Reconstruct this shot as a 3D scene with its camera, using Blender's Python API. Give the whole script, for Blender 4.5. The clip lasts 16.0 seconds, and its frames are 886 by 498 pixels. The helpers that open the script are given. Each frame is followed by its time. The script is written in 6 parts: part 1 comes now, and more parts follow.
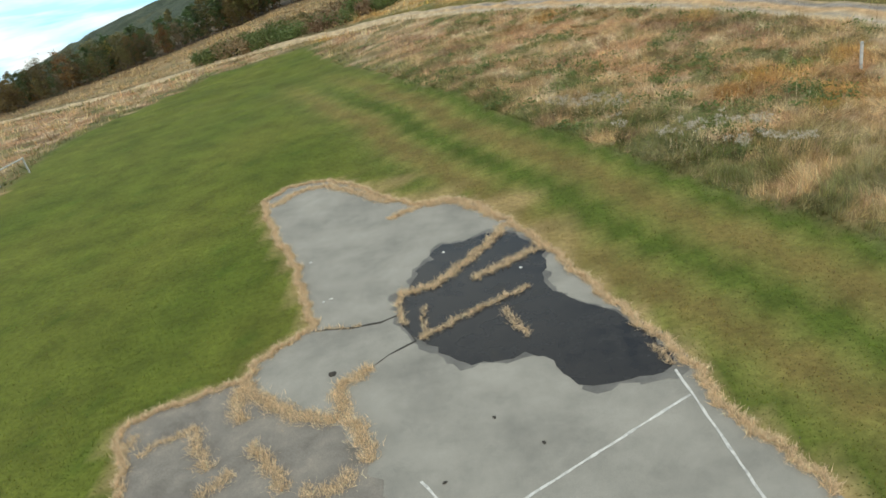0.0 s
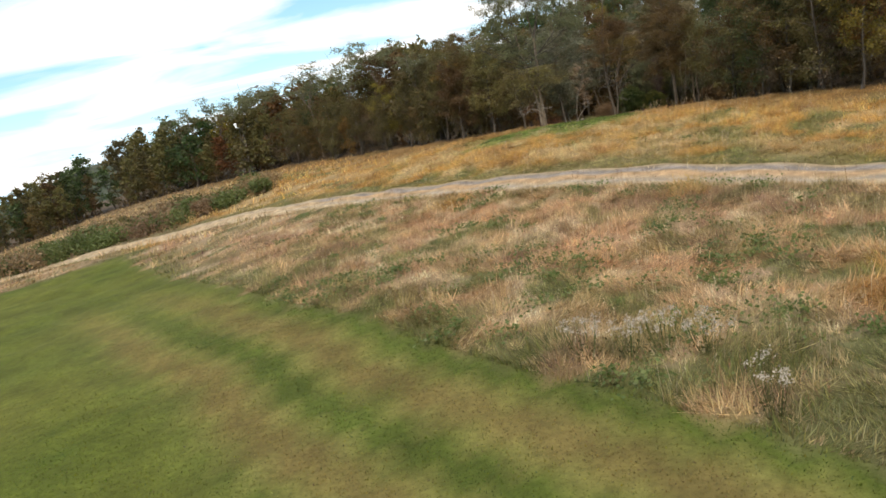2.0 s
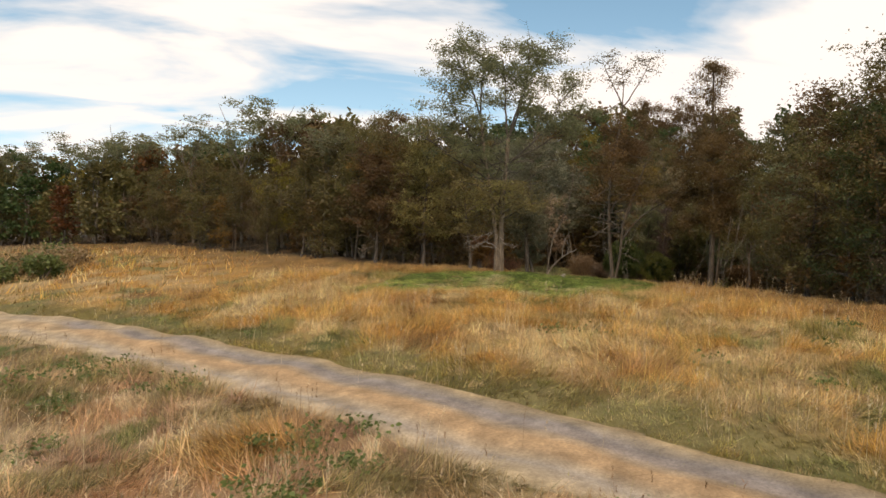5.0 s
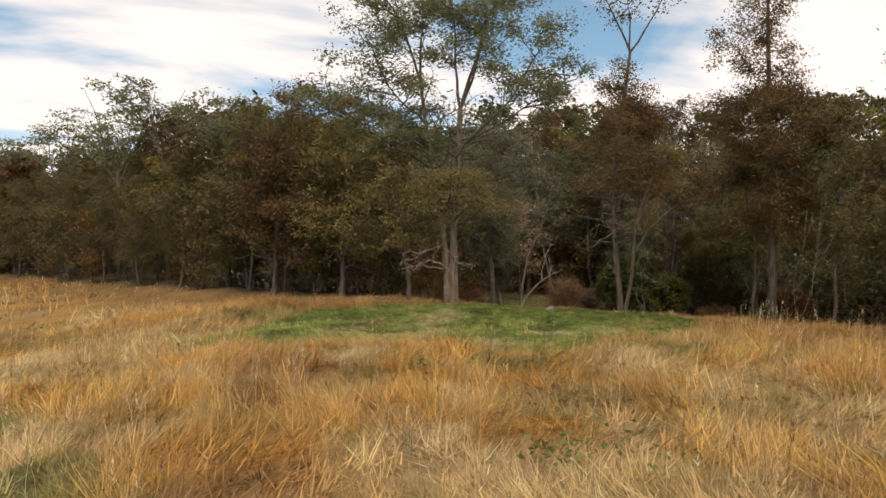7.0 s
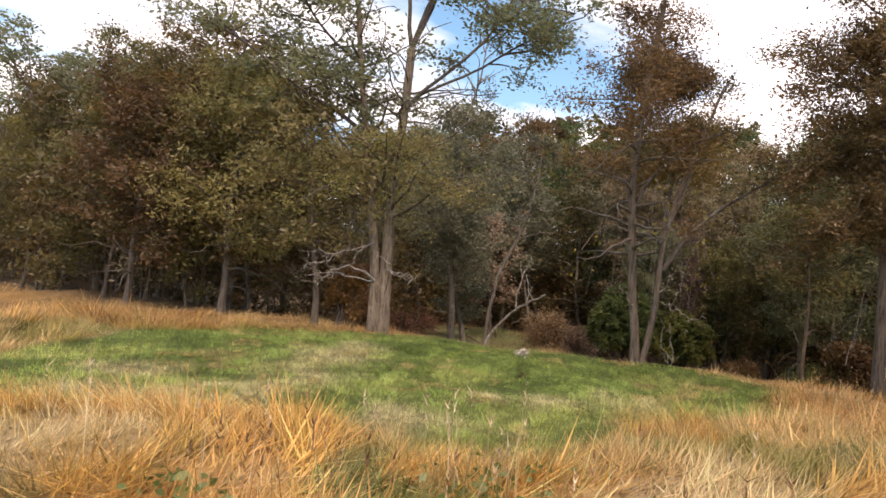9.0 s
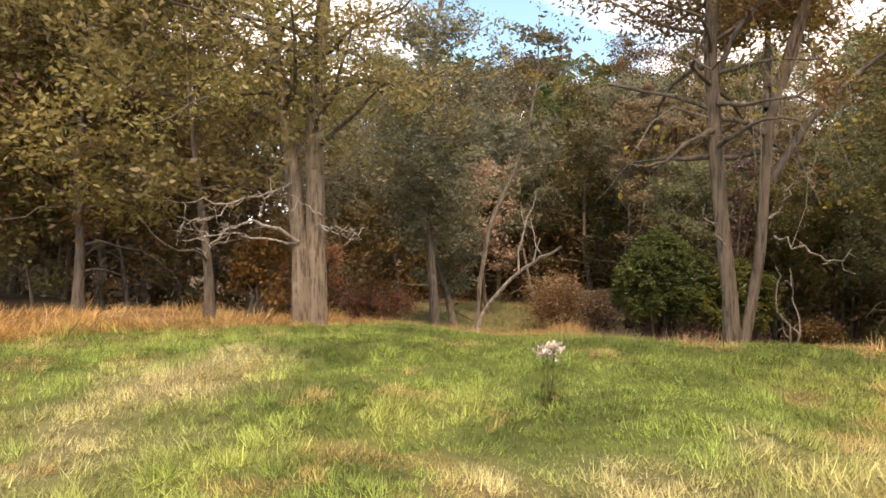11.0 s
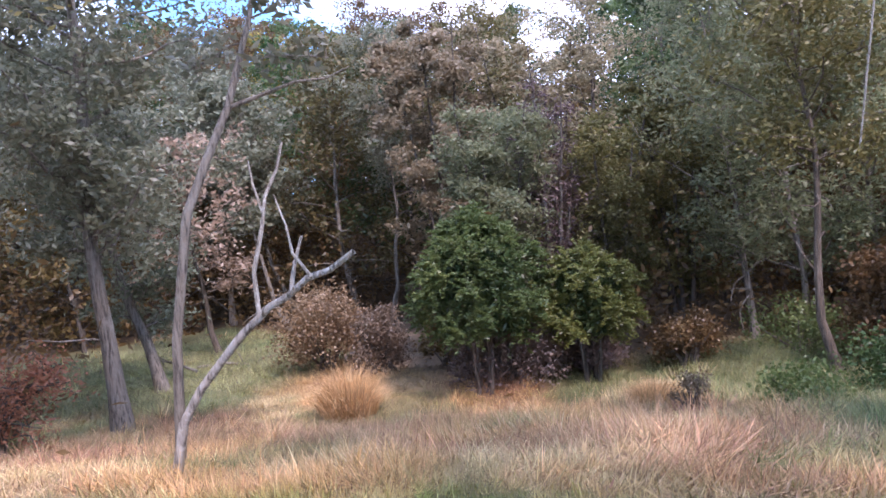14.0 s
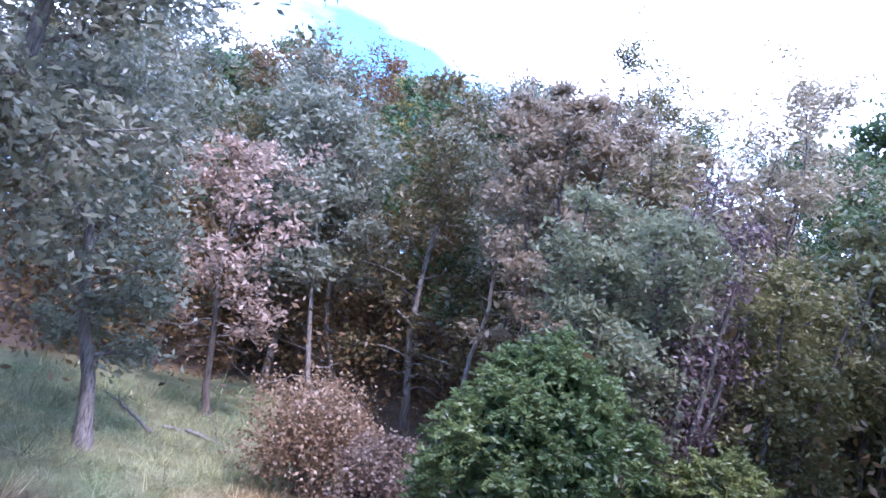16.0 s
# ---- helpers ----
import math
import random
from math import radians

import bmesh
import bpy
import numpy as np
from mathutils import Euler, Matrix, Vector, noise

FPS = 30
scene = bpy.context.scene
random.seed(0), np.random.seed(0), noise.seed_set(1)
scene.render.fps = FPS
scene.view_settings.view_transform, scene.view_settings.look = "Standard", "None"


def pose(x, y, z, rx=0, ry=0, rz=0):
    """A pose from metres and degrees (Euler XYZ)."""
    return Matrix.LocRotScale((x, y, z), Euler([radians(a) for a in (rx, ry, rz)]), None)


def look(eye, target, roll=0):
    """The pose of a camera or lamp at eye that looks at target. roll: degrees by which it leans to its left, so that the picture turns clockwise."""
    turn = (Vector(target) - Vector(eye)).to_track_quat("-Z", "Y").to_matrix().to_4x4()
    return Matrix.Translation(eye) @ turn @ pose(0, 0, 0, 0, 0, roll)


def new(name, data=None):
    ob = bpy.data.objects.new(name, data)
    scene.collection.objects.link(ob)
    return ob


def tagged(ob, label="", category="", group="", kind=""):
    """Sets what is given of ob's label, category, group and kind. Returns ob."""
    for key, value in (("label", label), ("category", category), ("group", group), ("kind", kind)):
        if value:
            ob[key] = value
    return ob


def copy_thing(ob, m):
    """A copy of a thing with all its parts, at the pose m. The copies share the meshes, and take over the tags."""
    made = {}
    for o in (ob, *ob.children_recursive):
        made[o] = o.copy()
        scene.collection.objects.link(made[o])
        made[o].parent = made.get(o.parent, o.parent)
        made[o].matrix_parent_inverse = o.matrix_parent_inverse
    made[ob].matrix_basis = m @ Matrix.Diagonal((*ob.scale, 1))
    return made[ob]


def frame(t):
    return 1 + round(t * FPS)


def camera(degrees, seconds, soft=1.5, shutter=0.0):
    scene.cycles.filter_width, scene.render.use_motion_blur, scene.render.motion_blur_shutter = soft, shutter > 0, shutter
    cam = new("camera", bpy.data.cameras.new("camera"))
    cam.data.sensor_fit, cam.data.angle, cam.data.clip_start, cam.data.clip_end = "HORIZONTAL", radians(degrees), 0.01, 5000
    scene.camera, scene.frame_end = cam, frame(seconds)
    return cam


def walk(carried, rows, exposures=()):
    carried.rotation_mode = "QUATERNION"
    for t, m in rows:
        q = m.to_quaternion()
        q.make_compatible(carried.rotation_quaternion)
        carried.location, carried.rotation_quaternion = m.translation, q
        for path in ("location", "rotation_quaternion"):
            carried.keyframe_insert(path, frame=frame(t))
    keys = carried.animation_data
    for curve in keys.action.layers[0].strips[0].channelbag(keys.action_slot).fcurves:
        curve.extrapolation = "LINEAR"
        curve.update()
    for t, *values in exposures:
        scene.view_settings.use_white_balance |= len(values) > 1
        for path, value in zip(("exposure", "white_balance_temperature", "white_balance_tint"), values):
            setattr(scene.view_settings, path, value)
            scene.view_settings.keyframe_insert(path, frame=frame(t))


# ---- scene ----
cam = camera(63.3, 16.0, soft=1.6)
PATH = [
    (0.0, -0.50, 0.30, 9.93, 63.19, 11.75, -1.28),
    (0.5, -1.61, 3.77, 9.42, 62.94, 11.02, -4.69),
    (1.0, -2.38, 7.95, 8.72, 72.17, 9.55, -8.48),
    (1.5, -2.76, 11.90, 7.81, 76.59, 9.14, -10.24),
    (2.0, -2.31, 16.28, 6.86, 76.47, 11.36, -13.98),
    (2.5, -1.46, 20.74, 6.24, 80.48, 12.95, -15.67),
    (3.0, 0.01, 24.94, 5.87, 80.21, 11.91, -17.25),
    (3.5, 1.69, 28.83, 5.81, 79.69, -4.35, -15.30),
    (4.0, 3.07, 32.36, 5.86, 79.84, -2.17, -16.38),
    (4.5, 4.31, 35.76, 5.59, 85.15, -1.92, -16.87),
    (4.7, 4.81, 37.00, 5.49, 85.24, -1.61, -16.97),
    (6.8, 10.76, 50.00, 4.19, 87.93, -0.57, -19.71),
    (7.0, 11.18, 51.03, 4.05, 87.73, -0.34, -20.06),
    (7.5, 12.43, 53.38, 3.81, 89.49, -0.89, -21.38),
    (8.0, 13.66, 55.48, 3.50, 89.70, -8.34, -21.68),
    (8.5, 14.54, 57.44, 3.24, 90.79, -3.15, -21.57),
    (8.7, 15.04, 58.16, 3.16, 90.30, -4.44, -21.34),
    (10.8, 18.42, 64.84, 2.38, 89.66, -0.20, -22.05),
    (11.0, 18.71, 65.30, 2.38, 88.42, 0.01, -22.07),
    (11.5, 19.47, 66.44, 2.50, 86.05, -4.92, -21.55),
    (12.0, 20.24, 67.74, 2.59, 85.44, -10.40, -20.80),
    (12.5, 20.76, 68.99, 2.60, 86.06, -5.28, -21.23),
    (13.0, 21.17, 70.22, 2.55, 87.07, -1.45, -25.21),
    (13.5, 21.76, 71.42, 2.41, 87.03, 3.90, -37.01),
    (14.0, 22.59, 72.55, 2.27, 87.32, 5.10, -43.02),
    (14.5, 23.73, 73.51, 2.19, 86.73, 3.92, -45.93),
    (15.0, 24.64, 74.23, 2.22, 86.02, -5.89, -43.33),
    (15.5, 25.64, 75.06, 2.27, 91.07, -11.20, -39.74),
    (16.0, 26.65, 76.09, 2.41, 94.59, -12.65, -33.25),
]
EXPOSURES = [(0.0, 0.32, 7900, 10), (1.0, 0.36, 7900, 9), (1.5, 0.4, 7800, 9), (2.0, 0.44, 8400, 22), (2.5, 0.45, 9200, 28), (3.0, 0.38, 9700, 30), (3.6, 0.34, 10700, 36), (4.5, 0.18, 9900, 28), (7.0, 0.18, 9400, 30), (8.0, 0.46, 9000, 33), (8.5, 0.65, 8600, 35), (11.0, 1.38, 10300, 35), (12.5, 1.46, 12300, 31),
             (13.0, 1.55, 11000, 25), (13.5, 1.82, 6200, 42), (14.0, 1.98, 6000, 43), (14.5, 2.18, 5500, 40), (15.0, 2.34, 5350, 42), (16.0, 2.44, 5050, 45)]
walk(cam, [(t, pose(x, y, z, rx, ry, rz)) for t, x, y, z, rx, ry, rz in PATH], EXPOSURES)

# ---- world and light ----
SUN_WAY = Vector((-0.12, -0.60, 0.79)).normalized()
world = bpy.data.worlds.new("world")
scene.world = world
world.use_nodes = True
wn, wl = world.node_tree.nodes, world.node_tree.links
wn.clear()
w_out = wn.new("ShaderNodeOutputWorld")
w_bg = wn.new("ShaderNodeBackground")
w_bg.inputs["Strength"].default_value = 0.15
sky = wn.new("ShaderNodeTexSky")
sky.sky_type, sky.sun_disc = "NISHITA", False
sky.sun_elevation = math.asin(SUN_WAY.z)
sky.sun_rotation = math.atan2(SUN_WAY.x, SUN_WAY.y)
sky.air_density, sky.dust_density, sky.ozone_density = 1.0, 0.0, 2.0
w_co = wn.new("ShaderNodeTexCoord")
w_sep = wn.new("ShaderNodeSeparateXYZ")
wl.new(w_co.outputs["Generated"], w_sep.inputs[0])
w_den = wn.new("ShaderNodeMath")
w_den.operation = "ADD"
w_den.inputs[1].default_value = 0.16
w_abs = wn.new("ShaderNodeMath")
w_abs.operation = "ABSOLUTE"
wl.new(w_sep.outputs["Z"], w_abs.inputs[0])
wl.new(w_abs.outputs[0], w_den.inputs[0])
w_div = []
for axis in ("X", "Y"):
    d = wn.new("ShaderNodeMath")
    d.operation = "DIVIDE"
    wl.new(w_sep.outputs[axis], d.inputs[0])
    wl.new(w_den.outputs[0], d.inputs[1])
    w_div.append(d)
w_com = wn.new("ShaderNodeCombineXYZ")
wl.new(w_div[0].outputs[0], w_com.inputs["X"])
wl.new(w_div[1].outputs[0], w_com.inputs["Y"])
w_map = wn.new("ShaderNodeMapping")
w_map.inputs["Rotation"].default_value = (0, 0, 0.5)
w_map.inputs["Scale"].default_value = (0.55, 0.95, 1)
w_map.inputs["Location"].default_value = (0.3, 1.7, 0)
wl.new(w_com.outputs[0], w_map.inputs["Vector"])
w_noise = wn.new("ShaderNodeTexNoise")
w_noise.inputs["Scale"].default_value = 1.5
w_noise.inputs["Detail"].default_value = 6
w_noise.inputs["Roughness"].default_value = 0.52
w_noise.inputs["Distortion"].default_value = 0.4
wl.new(w_map.outputs[0], w_noise.inputs["Vector"])
w_ramp = wn.new("ShaderNodeValToRGB")
w_ramp.color_ramp.elements[0].position = 0.40
w_ramp.color_ramp.elements[1].position = 0.58
# the cloud thickens towards the east
w_east = wn.new("ShaderNodeMapRange")
w_east.inputs["From Min"].default_value, w_east.inputs["From Max"].default_value = 0.42, 0.8
w_east.inputs["To Min"].default_value, w_east.inputs["To Max"].default_value = 0.0, 0.14
wl.new(w_sep.outputs["X"], w_east.inputs["Value"])
w_thick = wn.new("ShaderNodeMath")
wl.new(w_noise.outputs["Fac"], w_thick.inputs[0])
wl.new(w_east.outputs[0], w_thick.inputs[1])
wl.new(w_thick.outputs[0], w_ramp.inputs[0])
w_mix = wn.new("ShaderNodeMix")
w_mix.data_type = "RGBA"
wl.new(w_ramp.outputs["Color"], w_mix.inputs["Factor"])
w_blue = wn.new("ShaderNodeHueSaturation")
w_blue.inputs["Hue"].default_value = 0.482
w_blue.inputs["Saturation"].default_value, w_blue.inputs["Value"].default_value = 1.22, 1.25
w_up = wn.new("ShaderNodeMath")
w_up.operation = "ADD"
w_up.inputs[1].default_value = 0.14
w_sky = wn.new("ShaderNodeCombineXYZ")
wl.new(w_abs.outputs[0], w_up.inputs[0])
wl.new(w_sep.outputs["X"], w_sky.inputs["X"])
wl.new(w_sep.outputs["Y"], w_sky.inputs["Y"])
wl.new(w_up.outputs[0], w_sky.inputs["Z"])
wl.new(w_sky.outputs[0], sky.inputs["Vector"])
wl.new(sky.outputs[0], w_blue.inputs["Color"])
wl.new(w_blue.outputs[0], w_mix.inputs["A"])
w_mix.inputs["B"].default_value = (5.3, 6.5, 7.4, 1)
wl.new(w_mix.outputs["Result"], w_bg.inputs["Color"])
wl.new(w_bg.outputs[0], w_out.inputs[0])

sun = new("sun", bpy.data.lights.new("sun", "SUN"))
sun.data.energy, sun.data.angle, sun.data.color = 1.75, radians(8), (1.0, 0.93, 0.82)
sun.matrix_world = look(SUN_WAY * 100, (0, 0, 0))


# ---- materials ----
def shader(name):
    m = bpy.data.materials.new(name)
    m.use_nodes = True
    n, l = m.node_tree.nodes, m.node_tree.links
    return m, n, l, n["Principled BSDF"]


def noise_node(n, l, scale, detail=4.0, rough=0.6, where="Object"):
    tc = n.new("ShaderNodeTexCoord")
    t = n.new("ShaderNodeTexNoise")
    t.inputs["Scale"].default_value, t.inputs["Detail"].default_value, t.inputs["Roughness"].default_value = scale, detail, rough
    l.new(tc.outputs[where], t.inputs["Vector"])
    return t


def ramp_node(n, l, source, stops):
    r = n.new("ShaderNodeValToRGB")
    e = r.color_ramp.elements
    while len(e) < len(stops):
        e.new(0.5)
    for i, (p, c) in enumerate(stops):
        e[i].position, e[i].color = p, (*c, 1)
    l.new(source, r.inputs[0])
    return r


def mix_node(n, l, fac, a, b, blend="MIX"):
    m = n.new("ShaderNodeMix")
    m.data_type, m.blend_type = "RGBA", blend
    for key, v in (("Factor", fac), ("A", a), ("B", b)):
        if isinstance(v, (int, float)):
            m.inputs[key].default_value = v
        elif isinstance(v, tuple):
            m.inputs[key].default_value = (*v, 1)
        else:
            l.new(v, m.inputs[key])
    return m.outputs["Result"]


def bump(n, l, source, strength, distance, bsdf):
    b = n.new("ShaderNodeBump")
    b.inputs["Strength"].default_value, b.inputs["Distance"].default_value = strength, distance
    l.new(source, b.inputs["Height"])
    l.new(b.outputs[0], bsdf.inputs["Normal"])


def leaf_material(name, stops, glow=0.35):
    """Leaves: a colour for each leaf, patches of colour through the crown, light through the blade."""
    m, n, l, b = shader(name)
    geo = n.new("ShaderNodeNewGeometry")
    big = noise_node(n, l, 0.55, 3)
    add = n.new("ShaderNodeMath")
    add.operation = "MULTIPLY_ADD"
    add.inputs[1].default_value = 0.3
    l.new(geo.outputs["Random Per Island"], add.inputs[0])
    shift = n.new("ShaderNodeMath")
    shift.operation = "MULTIPLY_ADD"
    shift.inputs[1].default_value, shift.inputs[2].default_value = 1.0, -0.65
    clump = noise_node(n, l, 2.6, 2)
    both = n.new("ShaderNodeMath")
    l.new(big.outputs["Fac"], both.inputs[0])
    l.new(clump.outputs["Fac"], both.inputs[1])
    l.new(both.outputs[0], shift.inputs[0])
    l.new(shift.outputs[0], add.inputs[2])
    r = ramp_node(n, l, add.outputs[0], stops)
    info = n.new("ShaderNodeObjectInfo")
    hsv = n.new("ShaderNodeHueSaturation")
    hue = n.new("ShaderNodeMapRange")
    hue.inputs["To Min"].default_value, hue.inputs["To Max"].default_value = 0.488, 0.522
    l.new(info.outputs["Random"], hue.inputs["Value"])
    l.new(hue.outputs[0], hsv.inputs["Hue"])
    val = n.new("ShaderNodeMapRange")
    val.inputs["To Min"].default_value, val.inputs["To Max"].default_value = 0.8, 1.2
    l.new(info.outputs["Random"], val.inputs["Value"])
    l.new(val.outputs[0], hsv.inputs["Value"])
    l.new(r.outputs[0], hsv.inputs["Color"])
    l.new(hsv.outputs[0], b.inputs["Base Color"])
    b.inputs["Roughness"].default_value = 0.42
    b.inputs["Specular IOR Level"].default_value = 0.35
    tr = n.new("ShaderNodeBsdfTranslucent")
    l.new(hsv.outputs[0], tr.inputs["Color"])
    mix = n.new("ShaderNodeMixShader")
    mix.inputs[0].default_value = glow
    l.new(b.outputs[0], mix.inputs[1])
    l.new(tr.outputs[0], mix.inputs[2])
    l.new(mix.outputs[0], n["Material Output"].inputs["Surface"])
    return m


def bark_material(name, light, dark, pale=(0.5, 0.48, 0.42), patch=1.7):
    m, n, l, b = shader(name)
    tc = n.new("ShaderNodeTexCoord")
    mp = n.new("ShaderNodeMapping")
    mp.inputs["Scale"].default_value = (1, 1, 0.11)
    l.new(tc.outputs["Object"], mp.inputs["Vector"])
    t = n.new("ShaderNodeTexNoise")
    t.inputs["Scale"].default_value, t.inputs["Detail"].default_value, t.inputs["Roughness"].default_value = 22, 5, 0.7
    l.new(mp.outputs[0], t.inputs["Vector"])
    r = ramp_node(n, l, t.outputs["Fac"], [(0.36, dark), (0.52, light), (0.72, tuple(min(1, c * 1.3) for c in light))])
    big = noise_node(n, l, patch, 4)
    r2 = ramp_node(n, l, big.outputs["Fac"], [(0.55, (0, 0, 0)), (0.72, (1, 1, 1))])
    c = mix_node(n, l, r2.outputs[0], r.outputs[0], pale)
    l.new(c, b.inputs["Base Color"])
    b.inputs["Roughness"].default_value = 0.9
    bump(n, l, t.outputs["Fac"], 1.0, 0.05, b)
    return m


def tinted_material(name, grain, strength, rough=0.9, glow=0.0, spread=0.35):
    """Reads the colour laid into the mesh (what grows where) and breaks it up."""
    m, n, l, b = shader(name)
    at = n.new("ShaderNodeAttribute")
    at.attribute_name = "tint"
    col = at.outputs["Color"]
    geo = n.new("ShaderNodeNewGeometry")
    hsv = n.new("ShaderNodeHueSaturation")
    if glow:
        v = n.new("ShaderNodeMapRange")
        v.inputs["To Min"].default_value, v.inputs["To Max"].default_value = 1 - spread, 1 + spread
        l.new(geo.outputs["Random Per Island"], v.inputs["Value"])
        l.new(v.outputs[0], hsv.inputs["Value"])
    else:
        t = noise_node(n, l, grain, 6, 0.7)
        t2 = noise_node(n, l, grain * 0.12, 4, 0.6)
        mul = n.new("ShaderNodeMath")
        mul.operation = "MULTIPLY"
        l.new(t.outputs["Fac"], mul.inputs[0])
        l.new(t2.outputs["Fac"], mul.inputs[1])
        v = n.new("ShaderNodeMapRange")
        v.inputs["From Min"].default_value, v.inputs["From Max"].default_value = 0.1, 0.42
        v.inputs["To Min"].default_value, v.inputs["To Max"].default_value = 0.6, 1.45
        l.new(mul.outputs[0], v.inputs["Value"])
        l.new(v.outputs[0], hsv.inputs["Value"])
        bump(n, l, t.outputs["Fac"], strength, 0.05, b)
    l.new(col, hsv.inputs["Color"])
    l.new(hsv.outputs[0], b.inputs["Base Color"])
    b.inputs["Roughness"].default_value = rough
    b.inputs["Specular IOR Level"].default_value = 0.15
    if glow:
        tr = n.new("ShaderNodeBsdfTranslucent")
        l.new(hsv.outputs[0], tr.inputs["Color"])
        mix = n.new("ShaderNodeMixShader")
        mix.inputs[0].default_value = glow
        l.new(b.outputs[0], mix.inputs[1])
        l.new(tr.outputs[0], mix.inputs[2])
        l.new(mix.outputs[0], n["Material Output"].inputs["Surface"])
    return m


def speckled(name, stops, scale, rough, strength, dist=0.01, fine=60.0):
    m, n, l, b = shader(name)
    t = noise_node(n, l, scale, 6, 0.65)
    r = ramp_node(n, l, t.outputs["Fac"], stops)
    g = noise_node(n, l, fine, 3, 0.6)
    gr = ramp_node(n, l, g.outputs["Fac"], [(0.3, (0.72, 0.72, 0.72)), (0.7, (1.2, 1.2, 1.2))])
    c = mix_node(n, l, 1.0, r.outputs[0], gr.outputs[0], "MULTIPLY")
    l.new(c, b.inputs["Base Color"])
    b.inputs["Roughness"].default_value = rough
    bump(n, l, g.outputs["Fac"], strength, dist, b)
    return m


LEAF_OLIVE = leaf_material("leaf_olive", [(0.1, (0.05, 0.047, 0.016)), (0.45, (0.122, 0.106, 0.038)), (0.75, (0.20, 0.16, 0.064)), (0.95, (0.28, 0.208, 0.092))])
# the olive leaves again, lightened as if the sun were on them
LEAF_SUNNY = leaf_material("leaf_olive_sunlit", [(0.1, (0.10, 0.09, 0.034)), (0.45, (0.235, 0.20, 0.078)), (0.75, (0.36, 0.30, 0.125)), (0.95, (0.46, 0.36, 0.165))], 0.45)
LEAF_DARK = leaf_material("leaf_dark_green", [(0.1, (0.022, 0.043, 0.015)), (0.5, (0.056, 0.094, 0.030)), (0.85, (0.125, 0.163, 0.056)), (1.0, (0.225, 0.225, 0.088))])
LEAF_RUST = leaf_material("leaf_rust", [(0.1, (0.062, 0.033, 0.013)), (0.45, (0.163, 0.075, 0.025)), (0.75, (0.275, 0.125, 0.037)), (0.95, (0.250, 0.188, 0.062))])
LEAF_BROWN = leaf_material("leaf_brown", [(0.1, (0.055, 0.035, 0.015)), (0.45, (0.140, 0.086, 0.034)), (0.8, (0.225, 0.145, 0.058)), (1.0, (0.190, 0.170, 0.062))])
LEAF_PINK = leaf_material("leaf_salmon", [(0.1, (0.17, 0.11, 0.07)), (0.4, (0.36, 0.262, 0.168)), (0.7, (0.53, 0.40, 0.275)), (0.9, (0.27, 0.25, 0.13))], 0.4)
LEAF_RUSSET = leaf_material("leaf_russet_tan", [(0.1, (0.11, 0.065, 0.04)), (0.45, (0.265, 0.175, 0.095)), (0.75, (0.38, 0.265, 0.15)), (0.95, (0.29, 0.25, 0.13))])
LEAF_CEDAR = leaf_material("leaf_fresh_green", [(0.1, (0.04, 0.065, 0.022)), (0.45, (0.095, 0.145, 0.044)), (0.8, (0.18, 0.23, 0.07)), (1.0, (0.30, 0.31, 0.11))], 0.4)
LEAF_WEED = leaf_material("leaf_weed", [(0.1, (0.06, 0.088, 0.028)), (0.5, (0.125, 0.16, 0.05)), (0.85, (0.20, 0.22, 0.078)), (1.0, (0.28, 0.25, 0.11))])
LEAF_LOCUST = leaf_material("leaf_grey_green", [(0.1, (0.09, 0.105, 0.055)), (0.5, (0.185, 0.20, 0.105)), (0.85, (0.29, 0.29, 0.155)), (1.0, (0.38, 0.34, 0.18))], 0.55)
# silver-green leaves, lightened further to make up for light missing in the glade
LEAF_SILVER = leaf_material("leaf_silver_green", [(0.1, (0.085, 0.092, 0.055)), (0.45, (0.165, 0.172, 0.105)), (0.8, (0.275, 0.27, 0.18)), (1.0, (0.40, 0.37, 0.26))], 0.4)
LEAF_TAN = leaf_material("leaf_tan", [(0.1, (0.10, 0.075, 0.05)), (0.45, (0.20, 0.15, 0.095)), (0.8, (0.31, 0.24, 0.16)), (1.0, (0.22, 0.23, 0.12))], 0.4)
LEAF_BUFF = leaf_material("leaf_buff", [(0.1, (0.13, 0.108, 0.062)), (0.45, (0.265, 0.215, 0.122)), (0.8, (0.40, 0.325, 0.195)), (1.0, (0.28, 0.27, 0.13))], 0.45)
LEAF_JUNIPER = leaf_material("leaf_yellow_green_needles", [(0.1, (0.055, 0.066, 0.018)), (0.45, (0.135, 0.15, 0.038)), (0.8, (0.22, 0.23, 0.06)), (1.0, (0.32, 0.30, 0.09))], 0.4)
LEAF_PURPLE = leaf_material("leaf_dull_purple", [(0.1, (0.06, 0.042, 0.042)), (0.5, (0.15, 0.105, 0.095)), (0.85, (0.24, 0.18, 0.15)), (1.0, (0.19, 0.18, 0.10))])
LEAF_RED = leaf_material("leaf_brick_red", [(0.1, (0.15, 0.068, 0.04)), (0.45, (0.35, 0.165, 0.09)), (0.75, (0.52, 0.26, 0.15)), (0.95, (0.44, 0.29, 0.14))], 0.5)
LEAF_RUSTY = leaf_material("leaf_rust_brown", [(0.1, (0.085, 0.056, 0.024)), (0.45, (0.20, 0.13, 0.05)), (0.8, (0.31, 0.205, 0.078)), (1.0, (0.29, 0.25, 0.09))], 0.42)
LEAF_ORANGE = leaf_material("leaf_orange", [(0.1, (0.10, 0.06, 0.018)), (0.45, (0.25, 0.145, 0.04)), (0.75, (0.37, 0.21, 0.055)), (0.95, (0.20, 0.175, 0.055))])
